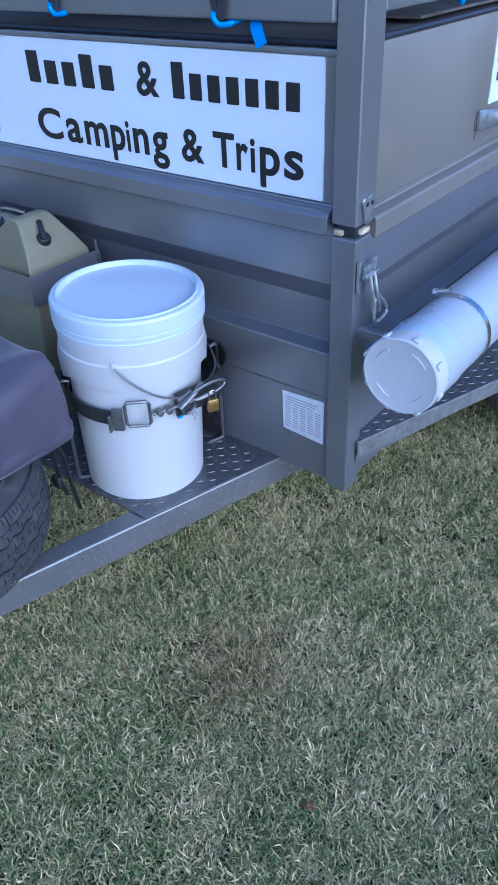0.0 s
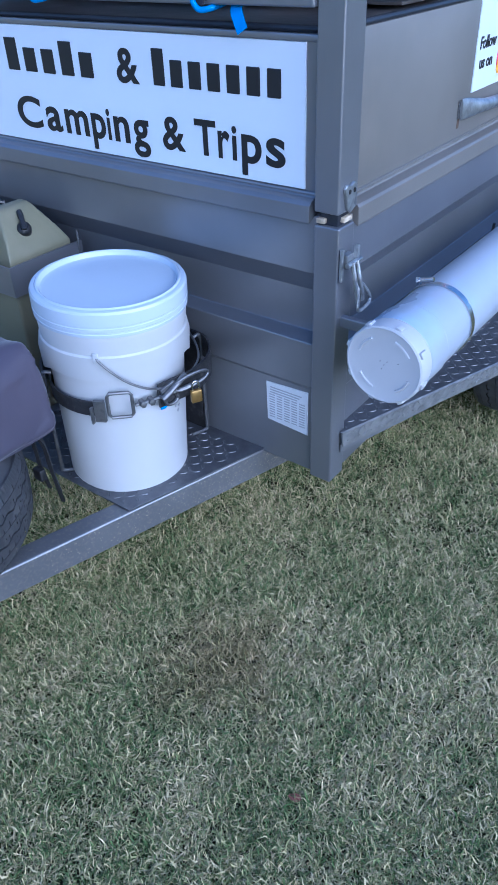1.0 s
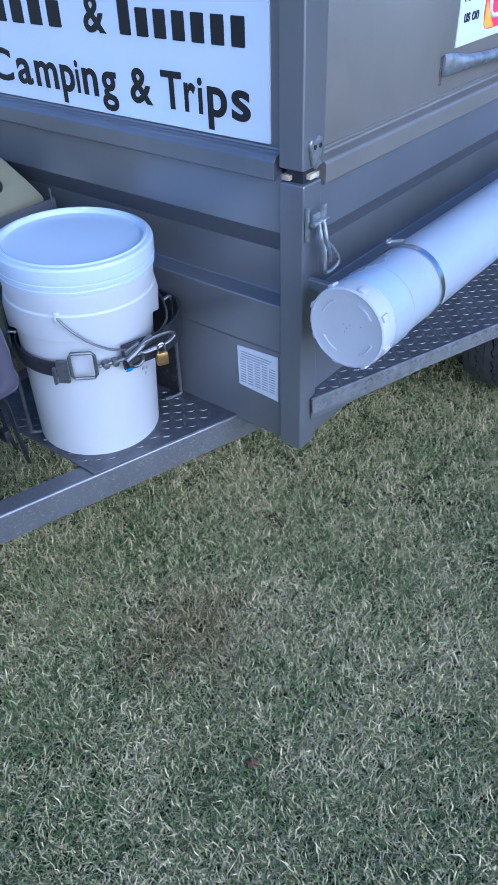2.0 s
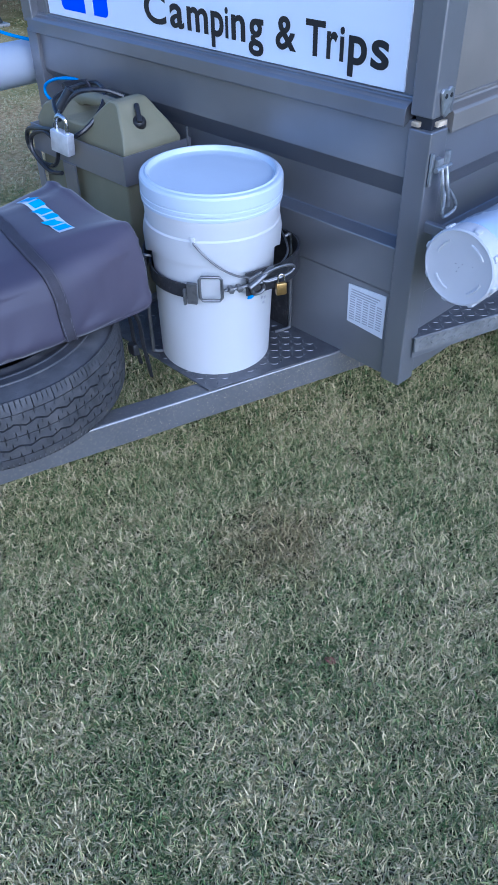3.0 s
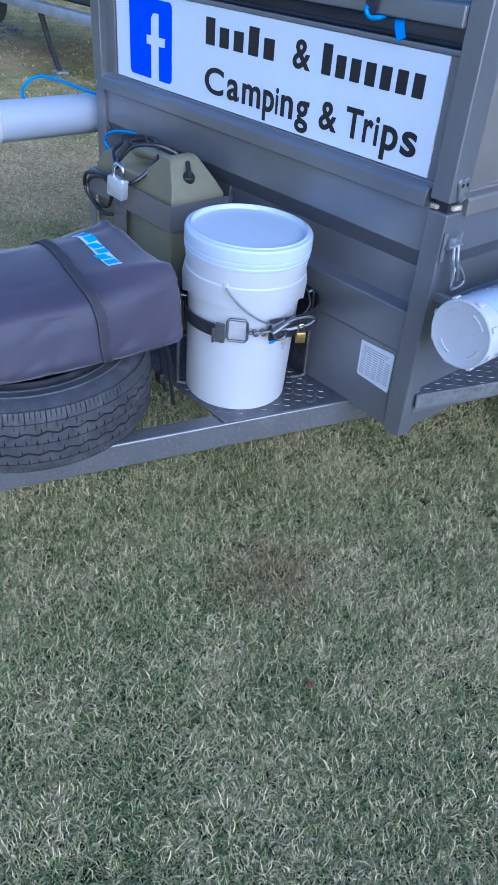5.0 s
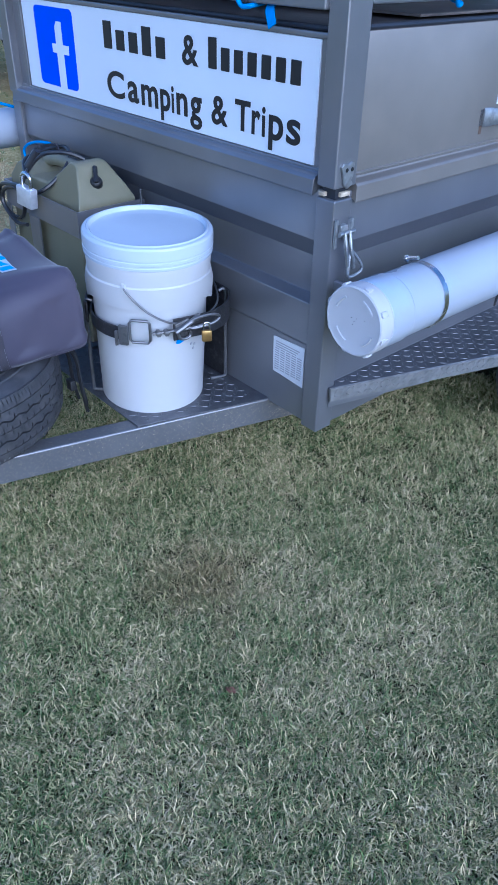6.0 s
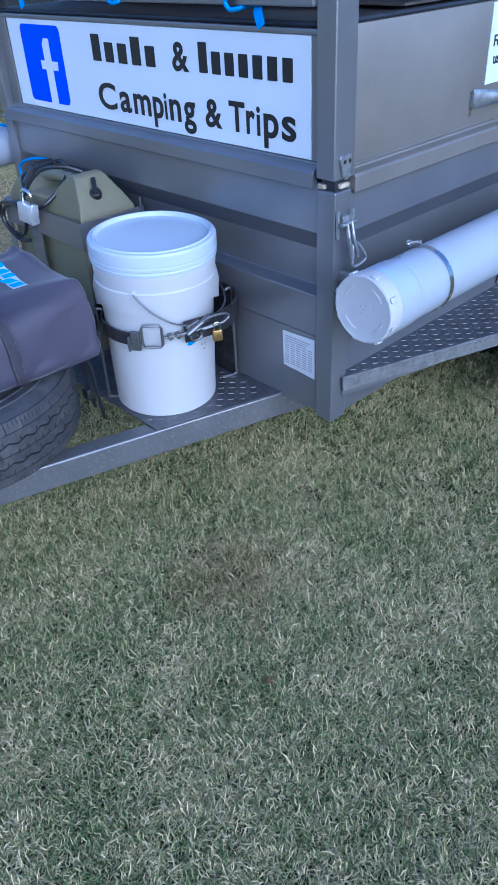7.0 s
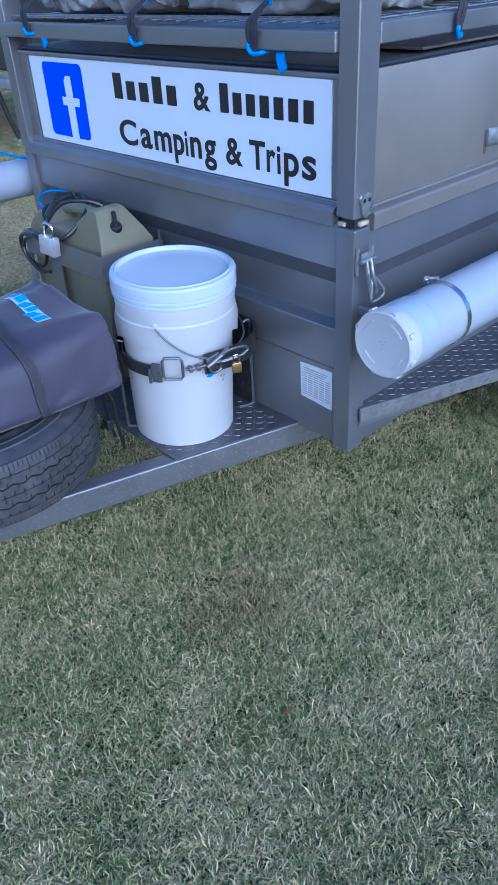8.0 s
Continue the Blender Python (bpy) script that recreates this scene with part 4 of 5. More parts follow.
part("wire", tube(smooth_path([(-0.84, -1.55, 0.452), (-0.83, -1.35, 0.455), (-0.855, -1.20, 0.465), (-0.90, -1.08, 0.49), (-0.92, -0.98, 0.50)], 5), 0.006), CABLE, far_beam, "black wiring loom along the beam")
part("brake_cable", tube(smooth_path([(-0.66, -1.14, 0.38), (-0.60, -1.10, 0.42), (-0.56, -1.07, 0.435), (-0.52, -1.04, 0.43), (-0.50, -1.0, 0.40)], 5), 0.0035), CABLE, near_beam, "thin grey brake cable")
part("shackle", tube(smooth_path([(-0.53, -1.335, 0.43), (-0.535, -1.325, 0.455), (-0.545, -1.30, 0.46), (-0.555, -1.28, 0.45), (-0.548, -1.27, 0.42)], 5), 0.007), STEEL, near_beam, "steel chain shackle")
part("coupling", joined(box((-0.75, -2.05, 0.38), (-0.65, -1.70, 0.45), 0.01), box((-0.72, -2.15, 0.42), (-0.68, -2.0, 0.47), 0.01)), BLACK_STEEL, trailer)

# ---- pvc tubes on the sides ----
def pvc_tube(x, z, y0, y1, r, cap_r, label, tabs=8):
    t = thing("pvc_tube", (x, y0, z), label, "tube")
    along = pose(x, 0, z, -90, 0, 0)
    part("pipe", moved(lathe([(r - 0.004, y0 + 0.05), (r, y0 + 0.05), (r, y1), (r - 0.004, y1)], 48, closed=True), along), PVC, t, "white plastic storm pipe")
    # screw cap with a raised ring, grip tabs and slots
    cap = part("cap", moved(lathe([(0, y0 + 0.004), (cap_r * 0.60, y0 + 0.004), (cap_r * 0.90, y0 + 0.002), (cap_r * 0.94, y0), (cap_r * 0.985, y0 + 0.002), (cap_r, y0 + 0.007), (cap_r, y0 + 0.034), (cap_r * 0.985, y0 + 0.040), (r + 0.001, y0 + 0.046), (r, y0 + 0.052)], 64), along), PVC_CAP, t, "moulded screw cap with grip tabs")
    for k in range(tabs):
        a = 360 / tabs * k + 17
        part("grip_tab", box((cap_r * 0.97, -0.007, y0 + 0.004), (cap_r * 1.055, 0.006, y0 + 0.022), 0.002, m=along @ pose(0, 0, 0, 0, 0, a)), PVC_CAP, cap)
    if tabs > 4:
        for k in range(4):
            a = 90 * k + 40
            path = [(cap_r * 0.70 * math.cos(radians(a + d)), cap_r * 0.70 * math.sin(radians(a + d)), y0 + 0.003) for d in range(-20, 21, 8)]
            part("grip_slot", moved(tube(path, 0.0028, 6), along), PVC_CAP, cap)
    for dx, dz in ((-0.008, 0.006), (0.0, 0.0), (0.006, 0.008), (0.028, 0.010), (-0.004, -0.009)):
        part("vent_hole", moved(lathe([(0, y0 + 0.0030), (0.0009, y0 + 0.0030), (0.0009, y0 + 0.006)], 8), pose(x + dx, 0, z + dz, -90, 0, 0)), BLACK_PLASTIC, cap)
    return t


tube_r = pvc_tube(0.192, 0.826, -0.100, 1.75, 0.0745, 0.0785, "long white plastic pipe with a capped end, clamped along the side")
part("sleeve", moved(lathe([(0.0746, -0.060), (0.0775, -0.057), (0.0778, 0.008), (0.0756, 0.013), (0.0746, 0.016)], 48, closed=True), pose(0.192, 0, 0.826, -90, 0, 0)), PVC, tube_r, "coupling sleeve behind the cap, blue sky reflection painted in")
cl = part("hose_clamp", moved(lathe([(0.0755, -0.0075), (0.0775, -0.0075), (0.0775, 0.0075), (0.0755, 0.0075)], 48, closed=True), pose(0.192, 0.125, 0.826, -90, 0, 0)), STEEL, tube_r, "steel band clamp")
part("screw", joined(tube([(0.150, 0.121, 0.902), (0.178, 0.121, 0.911)], 0.005, 10), tube([(0.144, 0.121, 0.900), (0.150, 0.121, 0.902)], 0.008, 8)), STEEL, cl)
part("hose_clamp", moved(lathe([(0.0755, -0.0075), (0.0775, -0.0075), (0.0775, 0.0075), (0.0755, 0.0075)], 48, closed=True), pose(0.192, 0.95, 0.826, -90, 0, 0)), STEEL, tube_r, "steel band clamp")
tube_l = pvc_tube(-1.545, 0.918, -0.392, 1.6, 0.065, 0.075, "white plastic pipe with a slip-on end cap, fixed beside the body", tabs=4)
part("pipe_bracket", box((-1.50, 0.06, 0.88), (-1.42, 0.10, 0.95), 0.004), PAINT, tube_l)

cord = thing("blue_cord", (-1.5, -0.1, 0.98), "loop of bright blue plastic cord over the pipe", "cord")
part("cord_loop", tube(smooth_path([(-1.545, -0.235, 0.984), (-1.535, -0.240, 1.015), (-1.515, -0.215, 1.047), (-1.505, -0.175, 1.054), (-1.50, -0.11, 1.036), (-1.49, -0.04, 1.008), (-1.47, 0.03, 0.985)], 6), 0.0048), BLUE_CORD, cord)

# ---- bucket ----
bucket = thing("bucket", (BX - 0.0135, BY + 0.0006, 0.4435), "white plastic lidded bucket strapped upright on the tread plate", "bucket", rx=-0.3, ry=1.9)
bz = 0.4425
part("pail", lathe([(0, 0.004), (0.130, 0.004), (0.135, 0.0), (0.139, 0.005), (0.1475, 0.335), (0.150, 0.342), (0.150, 0.41), (0.146, 0.41), (0.1435, 0.33), (0.134, 0.008), (0, 0.008)], 72), BUCKET_WHITE, bucket, "smooth white tapered pail", local=True)
# deep collar that runs down to two handle lobes
def collar():
    bm = bmesh.new()
    seg = 96
    rings = []
    for k, (r, z) in enumerate(((0.1495, 0.409), (0.1555, 0.4065), (0.1570, 0.400), (0.1545, 0.366), (0.1575, 0.362), (0.1560, 0.335), (0.1535, 0.306))):
        ring = []
        for i in range(seg):
            a = 2 * math.pi * i / seg
            lobe = max(0.0, math.cos(2 * (a - radians(-38)))) ** 2
            flare = max(0.0, math.cos(2 * (a - radians(52)))) ** 6
            zz = z - 0 - (0.022 * flare if k == 6 else 0)
            rr = r + (0.007 * flare if k >= 5 else 0)
            ring.append(bm.verts.new((rr * math.cos(a), rr * math.sin(a), zz)))
        rings.append(ring)
    inner = [bm.verts.new((v.co.x * 0.962, v.co.y * 0.962, v.co.z + 0.001)) for v in rings[-1]]
    rings.append(inner)
    for p, q in zip(rings, rings[1:]):
        for i in range(seg):
            j = (i + 1) % seg
            bm.faces.new((p[i], p[j], q[j], q[i]))
    bmesh.ops.recalc_face_normals(bm, faces=bm.faces[:])
    return bm


part("collar", collar(), BUCKET_WHITE, bucket, "moulded collar with handle lobes", smooth=28, local=True)
part("lid", lathe([(0, 0.4565), (0.110, 0.4565), (0.132, 0.4562), (0.1370, 0.4560), (0.1395, 0.4568), (0.1425, 0.4645), (0.1445, 0.4665), (0.1475, 0.4668), (0.1490, 0.4650), (0.1505, 0.4635), (0.1550, 0.4635), (0.1585, 0.4620), (0.1612, 0.4575), (0.1618, 0.4510), (0.1618, 0.4330), (0.1605, 0.4318), (0.1605, 0.4290), (0.1618, 0.4278), (0.1618, 0.4215), (0.1600, 0.4200), (0.1600, 0.4165), (0.1610, 0.4150), (0.1605, 0.4090), (0.1570, 0.4070), (0.150, 0.4070), (0.150, 0.44), (0, 0.446)], 128), LID_SKY_TINT, bucket, "snap-on lid with a raised rim", smooth=24, local=True)
for a in (-58, 122):
    c, s = math.cos(radians(a)), math.sin(radians(a))
    part("handle_boss", box((-0.006, -0.004, -0.012), (0.006, 0.004, 0.012), 0.003, 2, m=Matrix.Translation((0.157 * c, 0.157 * s, 0.362)) @ pose(0, 0, 0, 0, 0, a + 90)), BUCKET_WHITE, bucket, local=True)
bail = [(0.157, -58, 0.366), (0.162, -55, 0.356), (0.164, -46, 0.330), (0.165, -34, 0.302), (0.165, -20, 0.280), (0.168, -4, 0.270), (0.176, 14, 0.274), (0.178, 40, 0.284), (0.176, 80, 0.300), (0.165, 122, 0.360)]
part("handle", tube(smooth_path([(r * math.cos(radians(a)), r * math.sin(radians(a)), z) for r, a, z in bail], 5), 0.0026), DULL, bucket, "thin wire handle", local=True)
tp = [(0.1466 * math.cos(radians(a)), 0.1466 * math.sin(radians(a)), z) for a, z in ((-9, 0.216), (-6, 0.214), (-3, 0.217), (0, 0.220))]
part("tape", tube(tp, 0, flat=(0.010, 0.0008), up=(0.1, 0, 1)), BLUE_TAPE, bucket, "torn blue tape", local=True)
for k, (a, z) in enumerate(((8, 0.192), (13, 0.187), (11, 0.176))):
    part("print_bar", tube([(0.1455 * math.cos(radians(a + d)), 0.1455 * math.sin(radians(a + d)), z) for d in (0, 1.2, 2.4)], 0, flat=(0.003, 0.0008), up=(0, 0, 1)), LABEL_INK, bucket, local=True)

# ---- jerry can ----
can = thing("jerry_can", (-0.93, -0.118, 0.452), "olive green plastic fuel can standing in a steel basket", "fuel can")


def can_body():
    """Box body with a humped shoulder; narrows in depth towards the top."""
    outline = [(-1.135, 0.452), (-0.728, 0.452), (-0.724, 0.80), (-0.726, 0.868), (-0.748, 0.905), (-0.792, 0.957), (-0.804, 0.963), (-0.828, 0.963), (-0.840, 0.957), (-0.90, 0.905), (-0.915, 0.895), (-1.01, 0.895), (-1.045, 0.918), (-1.085, 0.925), (-1.115, 0.912), (-1.135, 0.875)]
    bm = prism(outline, 1, -0.214, -0.022, 0.0)
    for v in bm.verts:
        k = max(0.0, (v.co.z - 0.868) / 0.095)
        v.co.y = -0.118 + (v.co.y + 0.118) * (1 - 0.52 * k)
    bmesh.ops.bevel(bm, geom=bm.edges[:], offset=0.014, segments=4, affect="EDGES", profile=0.5, clamp_overlap=True)
    return bm


part("can_body", can_body(), JERRY, can, smooth=60)
part("can_handle", tube(smooth_path([(-0.838, -0.118, 0.930), (-0.88, -0.118, 0.934), (-0.95, -0.118, 0.933), (-1.02, -0.118, 0.926), (-1.07, -0.118, 0.906)], 6), 0.0165, 12), JERRY, can, "moulded carrying handle")
cap = part("can_cap", moved(joined(lathe([(0, 0.008), (0.010, 0.010), (0.016, 0.006), (0.018, 0.0), (0.018, -0.012), (0, -0.014)], 16), box((-0.030, -0.006, 0.004), (0.010, 0.006, 0.018), 0.003), tube([(-0.024, 0, 0.010), (-0.044, 0, 0.004)], 0.007, 10)), pose(-0.755, -0.132, 0.918, 0, 42, -30)), BLACK_PLASTIC, can, "black screw cap with a grip")

SHIFT = Vector((0.016, -0.008, 0.004))
lock_cable = thing("lock_cable", (-1.0, -0.2, 0.85), "coiled black vinyl security cable draped over the can", "cable")
cab = [(-0.86, -0.10, 0.968), (-0.90, -0.14, 0.985), (-0.96, -0.19, 0.972), (-1.00, -0.235, 0.90), (-0.965, -0.240, 0.872), (-0.91, -0.215, 0.892), (-0.90, -0.16, 0.930), (-0.95, -0.10, 0.958), (-1.03, -0.07, 0.968), (-1.10, -0.10, 0.950), (-1.06, -0.19, 0.942), (-0.98, -0.23, 0.915)]
part("cable_coil", tube(smooth_path([Vector(p) + SHIFT - Vector((0, 0, 0.014)) for p in cab], 7), 0.0062), CABLE, lock_cable)
cab2 = [(-0.97, -0.235, 0.875), (-1.05, -0.245, 0.868), (-1.145, -0.240, 0.845), (-1.165, -0.235, 0.795), (-1.11, -0.235, 0.762), (-1.03, -0.238, 0.775), (-1.00, -0.240, 0.83), (-1.04, -0.245, 0.862), (-1.12, -0.245, 0.835), (-1.12, -0.25, 0.79), (-1.06, -0.245, 0.752), (-1.0, -0.24, 0.758)]
part("cable_coil", tube(smooth_path([Vector(p) + SHIFT for p in cab2], 7), 0.0062), CABLE, lock_cable)
part("cable_crimp", tube([(-0.976, -0.225, 0.929), (-0.951, -0.20, 0.976)], 0.012, 10), CABLE, lock_cable)
part("strap_end", tube(smooth_path([(-1.20, -0.06, 0.915), (-1.12, -0.07, 0.935), (-1.03, -0.09, 0.955)], 4), 0, flat=(0.013, 0.002), up=(0.2, -0.4, 1)), WEBBING, lock_cable, "black strap end")
blue_loop = thing("blue_cord", (-1.2, -0.06, 0.9), "thin bright blue cord looped beside the fuel can", "cord")
part("cord_loop", tube(smooth_path([(-1.128, -0.061, 0.942), (-1.201, -0.061, 0.937), (-1.277, -0.061, 0.919), (-1.322, -0.061, 0.895), (-1.320, -0.061, 0.869), (-1.271, -0.061, 0.859), (-1.195, -0.061, 0.881), (-1.126, -0.061, 0.910)], 6, True), 0.0045, 8, True), BLUE_CORD, blue_loop)

part("cord_tag", box((-1.215, -0.066, 0.898), (-1.150, -0.062, 0.922), 0.001, 1), BLACK_STEEL, blue_loop, "grey printed tag inside the loop")

# ---- spare tyre on the drawbar ----
TX, TY, TZ = -0.638, -0.742, 0.537
spare = thing("spare_tyre", (TX, TY, 0.4375), "black spare trailer tyre lying flat on the drawbar", "tyre")
tm = pose(TX, TY, TZ)
part("casing", moved(lathe(tyre_profile(0.330, 0.0955, 0.19), 96, closed=True), tm), RUBBER, spare, "rubber tyre casing")
part("tread", moved(tyre_tread(0.330, 0.0955), tm), RUBBER, spare, "zigzag ribbed tread")
part("rim", moved(lathe([(0.0, 0.0), (0.07, 0.012), (0.13, -0.02), (0.17, 0.03), (0.192, 0.075), (0.197, 0.075), (0.185, -0.07), (0.12, -0.05), (0, -0.03)], 48), tm), GALV, spare, "steel wheel rim")


def tyre_patch(a0, a1, left, right, mat, name, label, lift=0.0016, r=0.3305, parent=None):
    """A curved sticker on the tread face; (low, high) at its two ends."""
    bm = bmesh.new()
    n = 10
    rows = []
    for i in range(n + 1):
        a = radians(a0 + (a1 - a0) * i / n)
        h0, h1 = (left[k] + (right[k] - left[k]) * i / n for k in (0, 1))
        rows.append([bm.verts.new((TX + (r + lift + k) * math.cos(a), TY + (r + lift + k) * math.sin(a), TZ + h)) for h, k in ((h0, 0), (h1, 0), (h1, -0.001), (h0, -0.001))])
    for p, q in zip(rows, rows[1:]):
        for k in range(4):
            bm.faces.new((p[k], p[(k + 1) % 4], q[(k + 1) % 4], q[k]))
    bm.faces.new(rows[0])
    bm.faces.new(rows[-1][::-1])
    bmesh.ops.recalc_face_normals(bm, faces=bm.faces[:])
    return part(name, bm, mat, parent or spare, label, smooth=60)


near = tyre_patch(281, 296.5, (0.022, 0.046), (-0.004, 0.034), INK, "tread_label", "black printed tyre label", 0.0010)
for k in range(3):
    tyre_patch(283 + 4.0 * k, 286 + 4.0 * k, (0.034 - 0.004 * k, 0.042 - 0.003 * k), (0.029 - 0.005 * k, 0.039 - 0.003 * k), BLUE_INK if k != 1 else WHITE_LABEL, "print_bar", "blue and white print bar", 0.0022, parent=near)
tyre_patch(284, 293.5, (0.016, 0.021), (0.003, 0.009), WHITE_LABEL, "print_bar", "white print bar", 0.0022, parent=near)
low = tyre_patch(286, 296.5, (-0.020, 0.006), (-0.072, -0.012), WHITE_LABEL, "tread_label", "white paper tyre label", 0.0008)
tyre_patch(287.5, 295, (-0.030, -0.022), (-0.044, -0.034), YELLOW_INK, "label_band", "orange band", 0.0020, parent=low)
tyre_patch(287.5, 290.5, (-0.029, -0.024), (-0.036, -0.030), INK, "print_bar", "black print bar", 0.0028, parent=low)
tyre_patch(288.5, 296.5, (-0.040, -0.032), (-0.073, -0.056), BLUE_INK, "label_band", "blue edge", 0.0020, parent=low)
far_label = tyre_patch(255, 277, (0.000, 0.070), (-0.078, -0.030), WHITE_LABEL, "tread_label", "pale blue and white tyre label", 0.0010)
tyre_patch(255, 277, (0.000, 0.018), (-0.078, -0.064), BLUE_INK, "label_band", "blue edge", 0.0020, parent=far_label)
tyre_patch(258, 275, (0.036, 0.050), (-0.042, -0.032), CYAN_PRINT, "print_bar", "pale blue print bar", 0.0020, parent=far_label)
lashing = thing("lashing_strap", (-0.50, -0.43, 0.44), "black webbing tail hanging between tyre and bucket", "strap")
for k, (dx, dy) in enumerate(((0, 0), (0.018, 0.012), (0.036, 0.002))):
    part("strap_tail", tube(smooth_path([(-0.475 + dx, -0.452 + dy, 0.635), (-0.455 + dx, -0.440 + dy, 0.60), (-0.452 + dx, -0.436 + dy, 0.53), (-0.448 + dx, -0.428 + dy, 0.465 - 0.012 * k)], 5), 0, flat=(0.0045, 0.0015), up=(1, 0.4, 0)), BLACK_PLASTIC, lashing)
part("buckle", box((-0.462, -0.452, 0.50), (-0.436, -0.436, 0.53), 0.003), BLACK_PLASTIC, lashing)

# ---- long nylon bag ----
bag = thing("storage_bag", (-0.611, -0.745, 0.632), "purple-grey nylon bag with webbing strap, lying on the spare tyre", "bag", rz=-10.5)
BL, BW, BH = 0.360, 0.215, 0.184


def bag_section(u, s):
    """Point of the bag's surface: u along it (-1 to 1), s round it (0 to 1); local space, resting on z = 0."""
    w = 0.215 - 0.030 * max(0.0, u) ** 2 + 0.006 * max(0.0, -u)
    mid = 0.010 - 0.055 * max(0.0, -u) ** 2 - 0.025 * max(0.0, u) ** 2
    h = BH * (1.02 + 0.14 * u - 0.03 * max(0.0, u) ** 5)
    a = 2 * math.pi * s
    c, d = math.cos(a), math.sin(a)
    n = 4.8 + 4.0 * max(0.0, u) ** 3
    x = w * math.copysign(abs(c) ** (2 / n), c)
    z = math.copysign(abs(d) ** (2 / n), d)
    # the near flank slopes in towards the top
    zz = h / 2 + h / 2 * z
    x -= 0.030 * max(0.0, zz / h) * (1 if x > 0 else -0.15) * abs(x) / w
    zz += 0.012 * (1 - (x / w) ** 2) * (zz / h) - 0.020 * max(0.0, x / w) * (zz / h)
    return x + mid, zz


def bag_point(u, s, lift=0.0):
    x, z = bag_section(u, s)
    x1, z1 = bag_section(u, s + 0.004)
    x0, z0 = bag_section(u, s - 0.004)
    nx, nz = z1 - z0, -(x1 - x0)
    k = math.hypot(nx, nz) or 1
    nx, nz = nx / k, nz / k
    p = Vector((x, BL * u, z))
    q = p * 1.0
    wr = 0.008 * noise.noise(q * 6) + 0.0036 * noise.noise(Vector((q.x * 26, q.y * 9, q.z * 26)))
    wr -= 0.0045 * max(0.0, 1 - 4 * abs(noise.noise(Vector((q.x * 5 + 3, q.y * 8 - q.z * 9, q.z * 4))))) * (0.35 if z > 0.15 else 1.0)
    fold = 0.0028 * math.exp(-((u + 0.02 - 0.25 * (x / BW)) / 0.16) ** 2) * math.sin(q.x * 26 + u * 6) if z > 0.02 else 0
    amt = (wr + fold) * (1 if z > 0.012 else 0.2) + lift
    zz = max(z + nz * amt, 0.0015)
    # slanted far corner at the head, tucked-in foot and a lifted corner at the tail
    side = x / BW
    along = BL * (u - 0.11 * max(0.0, u) ** 4 * (1 - side)) + 0.055 * max(0.0, -u) ** 4 * (1 - zz / BH)
    zz += 0.022 * max(0.0, -u) ** 8 * max(0.0, -side) ** 3 * (zz / BH) - 0.018 * max(0.0, u) ** 3 * max(0.0, 1 - (2 * side) ** 2) * (zz / BH) + 0.022 * max(0.0, u) ** 6 * max(0.0, -side) ** 3 * (zz / BH)
    return Vector((x + nx * amt, along, zz))


def bag_body():
    bm = bmesh.new()
    M, N = 144, 120
    rings = []
    us = [-1 + 2 * i / N for i in range(N + 1)]
    caps = [(0.99, 0.007), (0.96, 0.014), (0.87, 0.020), (0.62, 0.024), (0.32, 0.026)]

    def ring_at(u, k=1.0, push=0.0):
        out = []
        for j in range(M):
            p = bag_point(u, j / M)
            z0 = BH / 2
            bulge = 1 + 0.25 * noise.noise(Vector((j * 0.2, u * 3, k * 3)))
            out.append(bm.verts.new((p.x * k, p.y + push * bulge * (1 if u > 0 else -1), max(0.0015, z0 + (p.z - z0) * k))))
        return out
    for k, push in caps[::-1]:
        rings.append(ring_at(-1.0, k, push))
    for u in us:
        rings.append(ring_at(u))
    for k, push in caps:
        rings.append(ring_at(1.0, k, push))
    for p, q in zip(rings, rings[1:]):
        for j in range(M):
            bm.faces.new((p[j], p[(j + 1) % M], q[(j + 1) % M], q[j]))
    bm.faces.new(rings[0][::-1])
    bm.faces.new(rings[-1])
    bmesh.ops.recalc_face_normals(bm, faces=bm.faces[:])
    return bm


bag_cloth = part("bag_body", bag_body(), NYLON, bag, "wrinkled purple-grey nylon", smooth=0, local=True)
bag_cloth.data.shade_smooth()


def bag_band(u, half, s0, s1, lift, mat, name, label, skew=0.0, n=60, bow=0.0):
    """A strip of webbing that hugs the bag."""
    bm = bmesh.new()
    rows = []
    for i in range(n + 1):
        s = s0 + (s1 - s0) * i / n
        uu = u + skew * i / n + bow * math.sin(math.pi * i / n)
        rows.append([bm.verts.new(bag_point(uu + d, s, k)) for d, k in ((-half, lift), (half, lift), (half, -0.001), (-half, -0.001))])
    for p, q in zip(rows, rows[1:]):
        for k in range(4):
            bm.faces.new((p[k], p[(k + 1) % 4], q[(k + 1) % 4], q[k]))
    bm.faces.new(rows[0])
    bm.faces.new(rows[-1][::-1])
    bmesh.ops.recalc_face_normals(bm, faces=bm.faces[:])
    return part(name, bm, mat, bag, label, smooth=60, local=True)


bag_band(0.42, 0.036, -0.10, 0.46, 0.0065, WEBBING, "strap", "dark stitched webbing strap", -0.14, 150)
STITCH = material("grey_thread", (0.105, 0.10, 0.12), 0.8)
for d in (-0.029, 0.029):
    for k in range(58):
        s = -0.09 + 0.0092 * k
        u = 0.42 + d - 0.14 * (s + 0.10) / 0.56
        part("stitch", tube([bag_point(u, s, 0.0070), bag_point(u, s + 0.0055, 0.0070)], 0.0008, 4), STITCH, bag, smooth=0, local=True)
# end panel, its piping and zip
def zip_u(f):
    """The zip line bows away from the end as it runs down the near side."""
    return -0.86 + 0.06 * f + 0.09 * math.sin(math.pi * min(1.0, f))


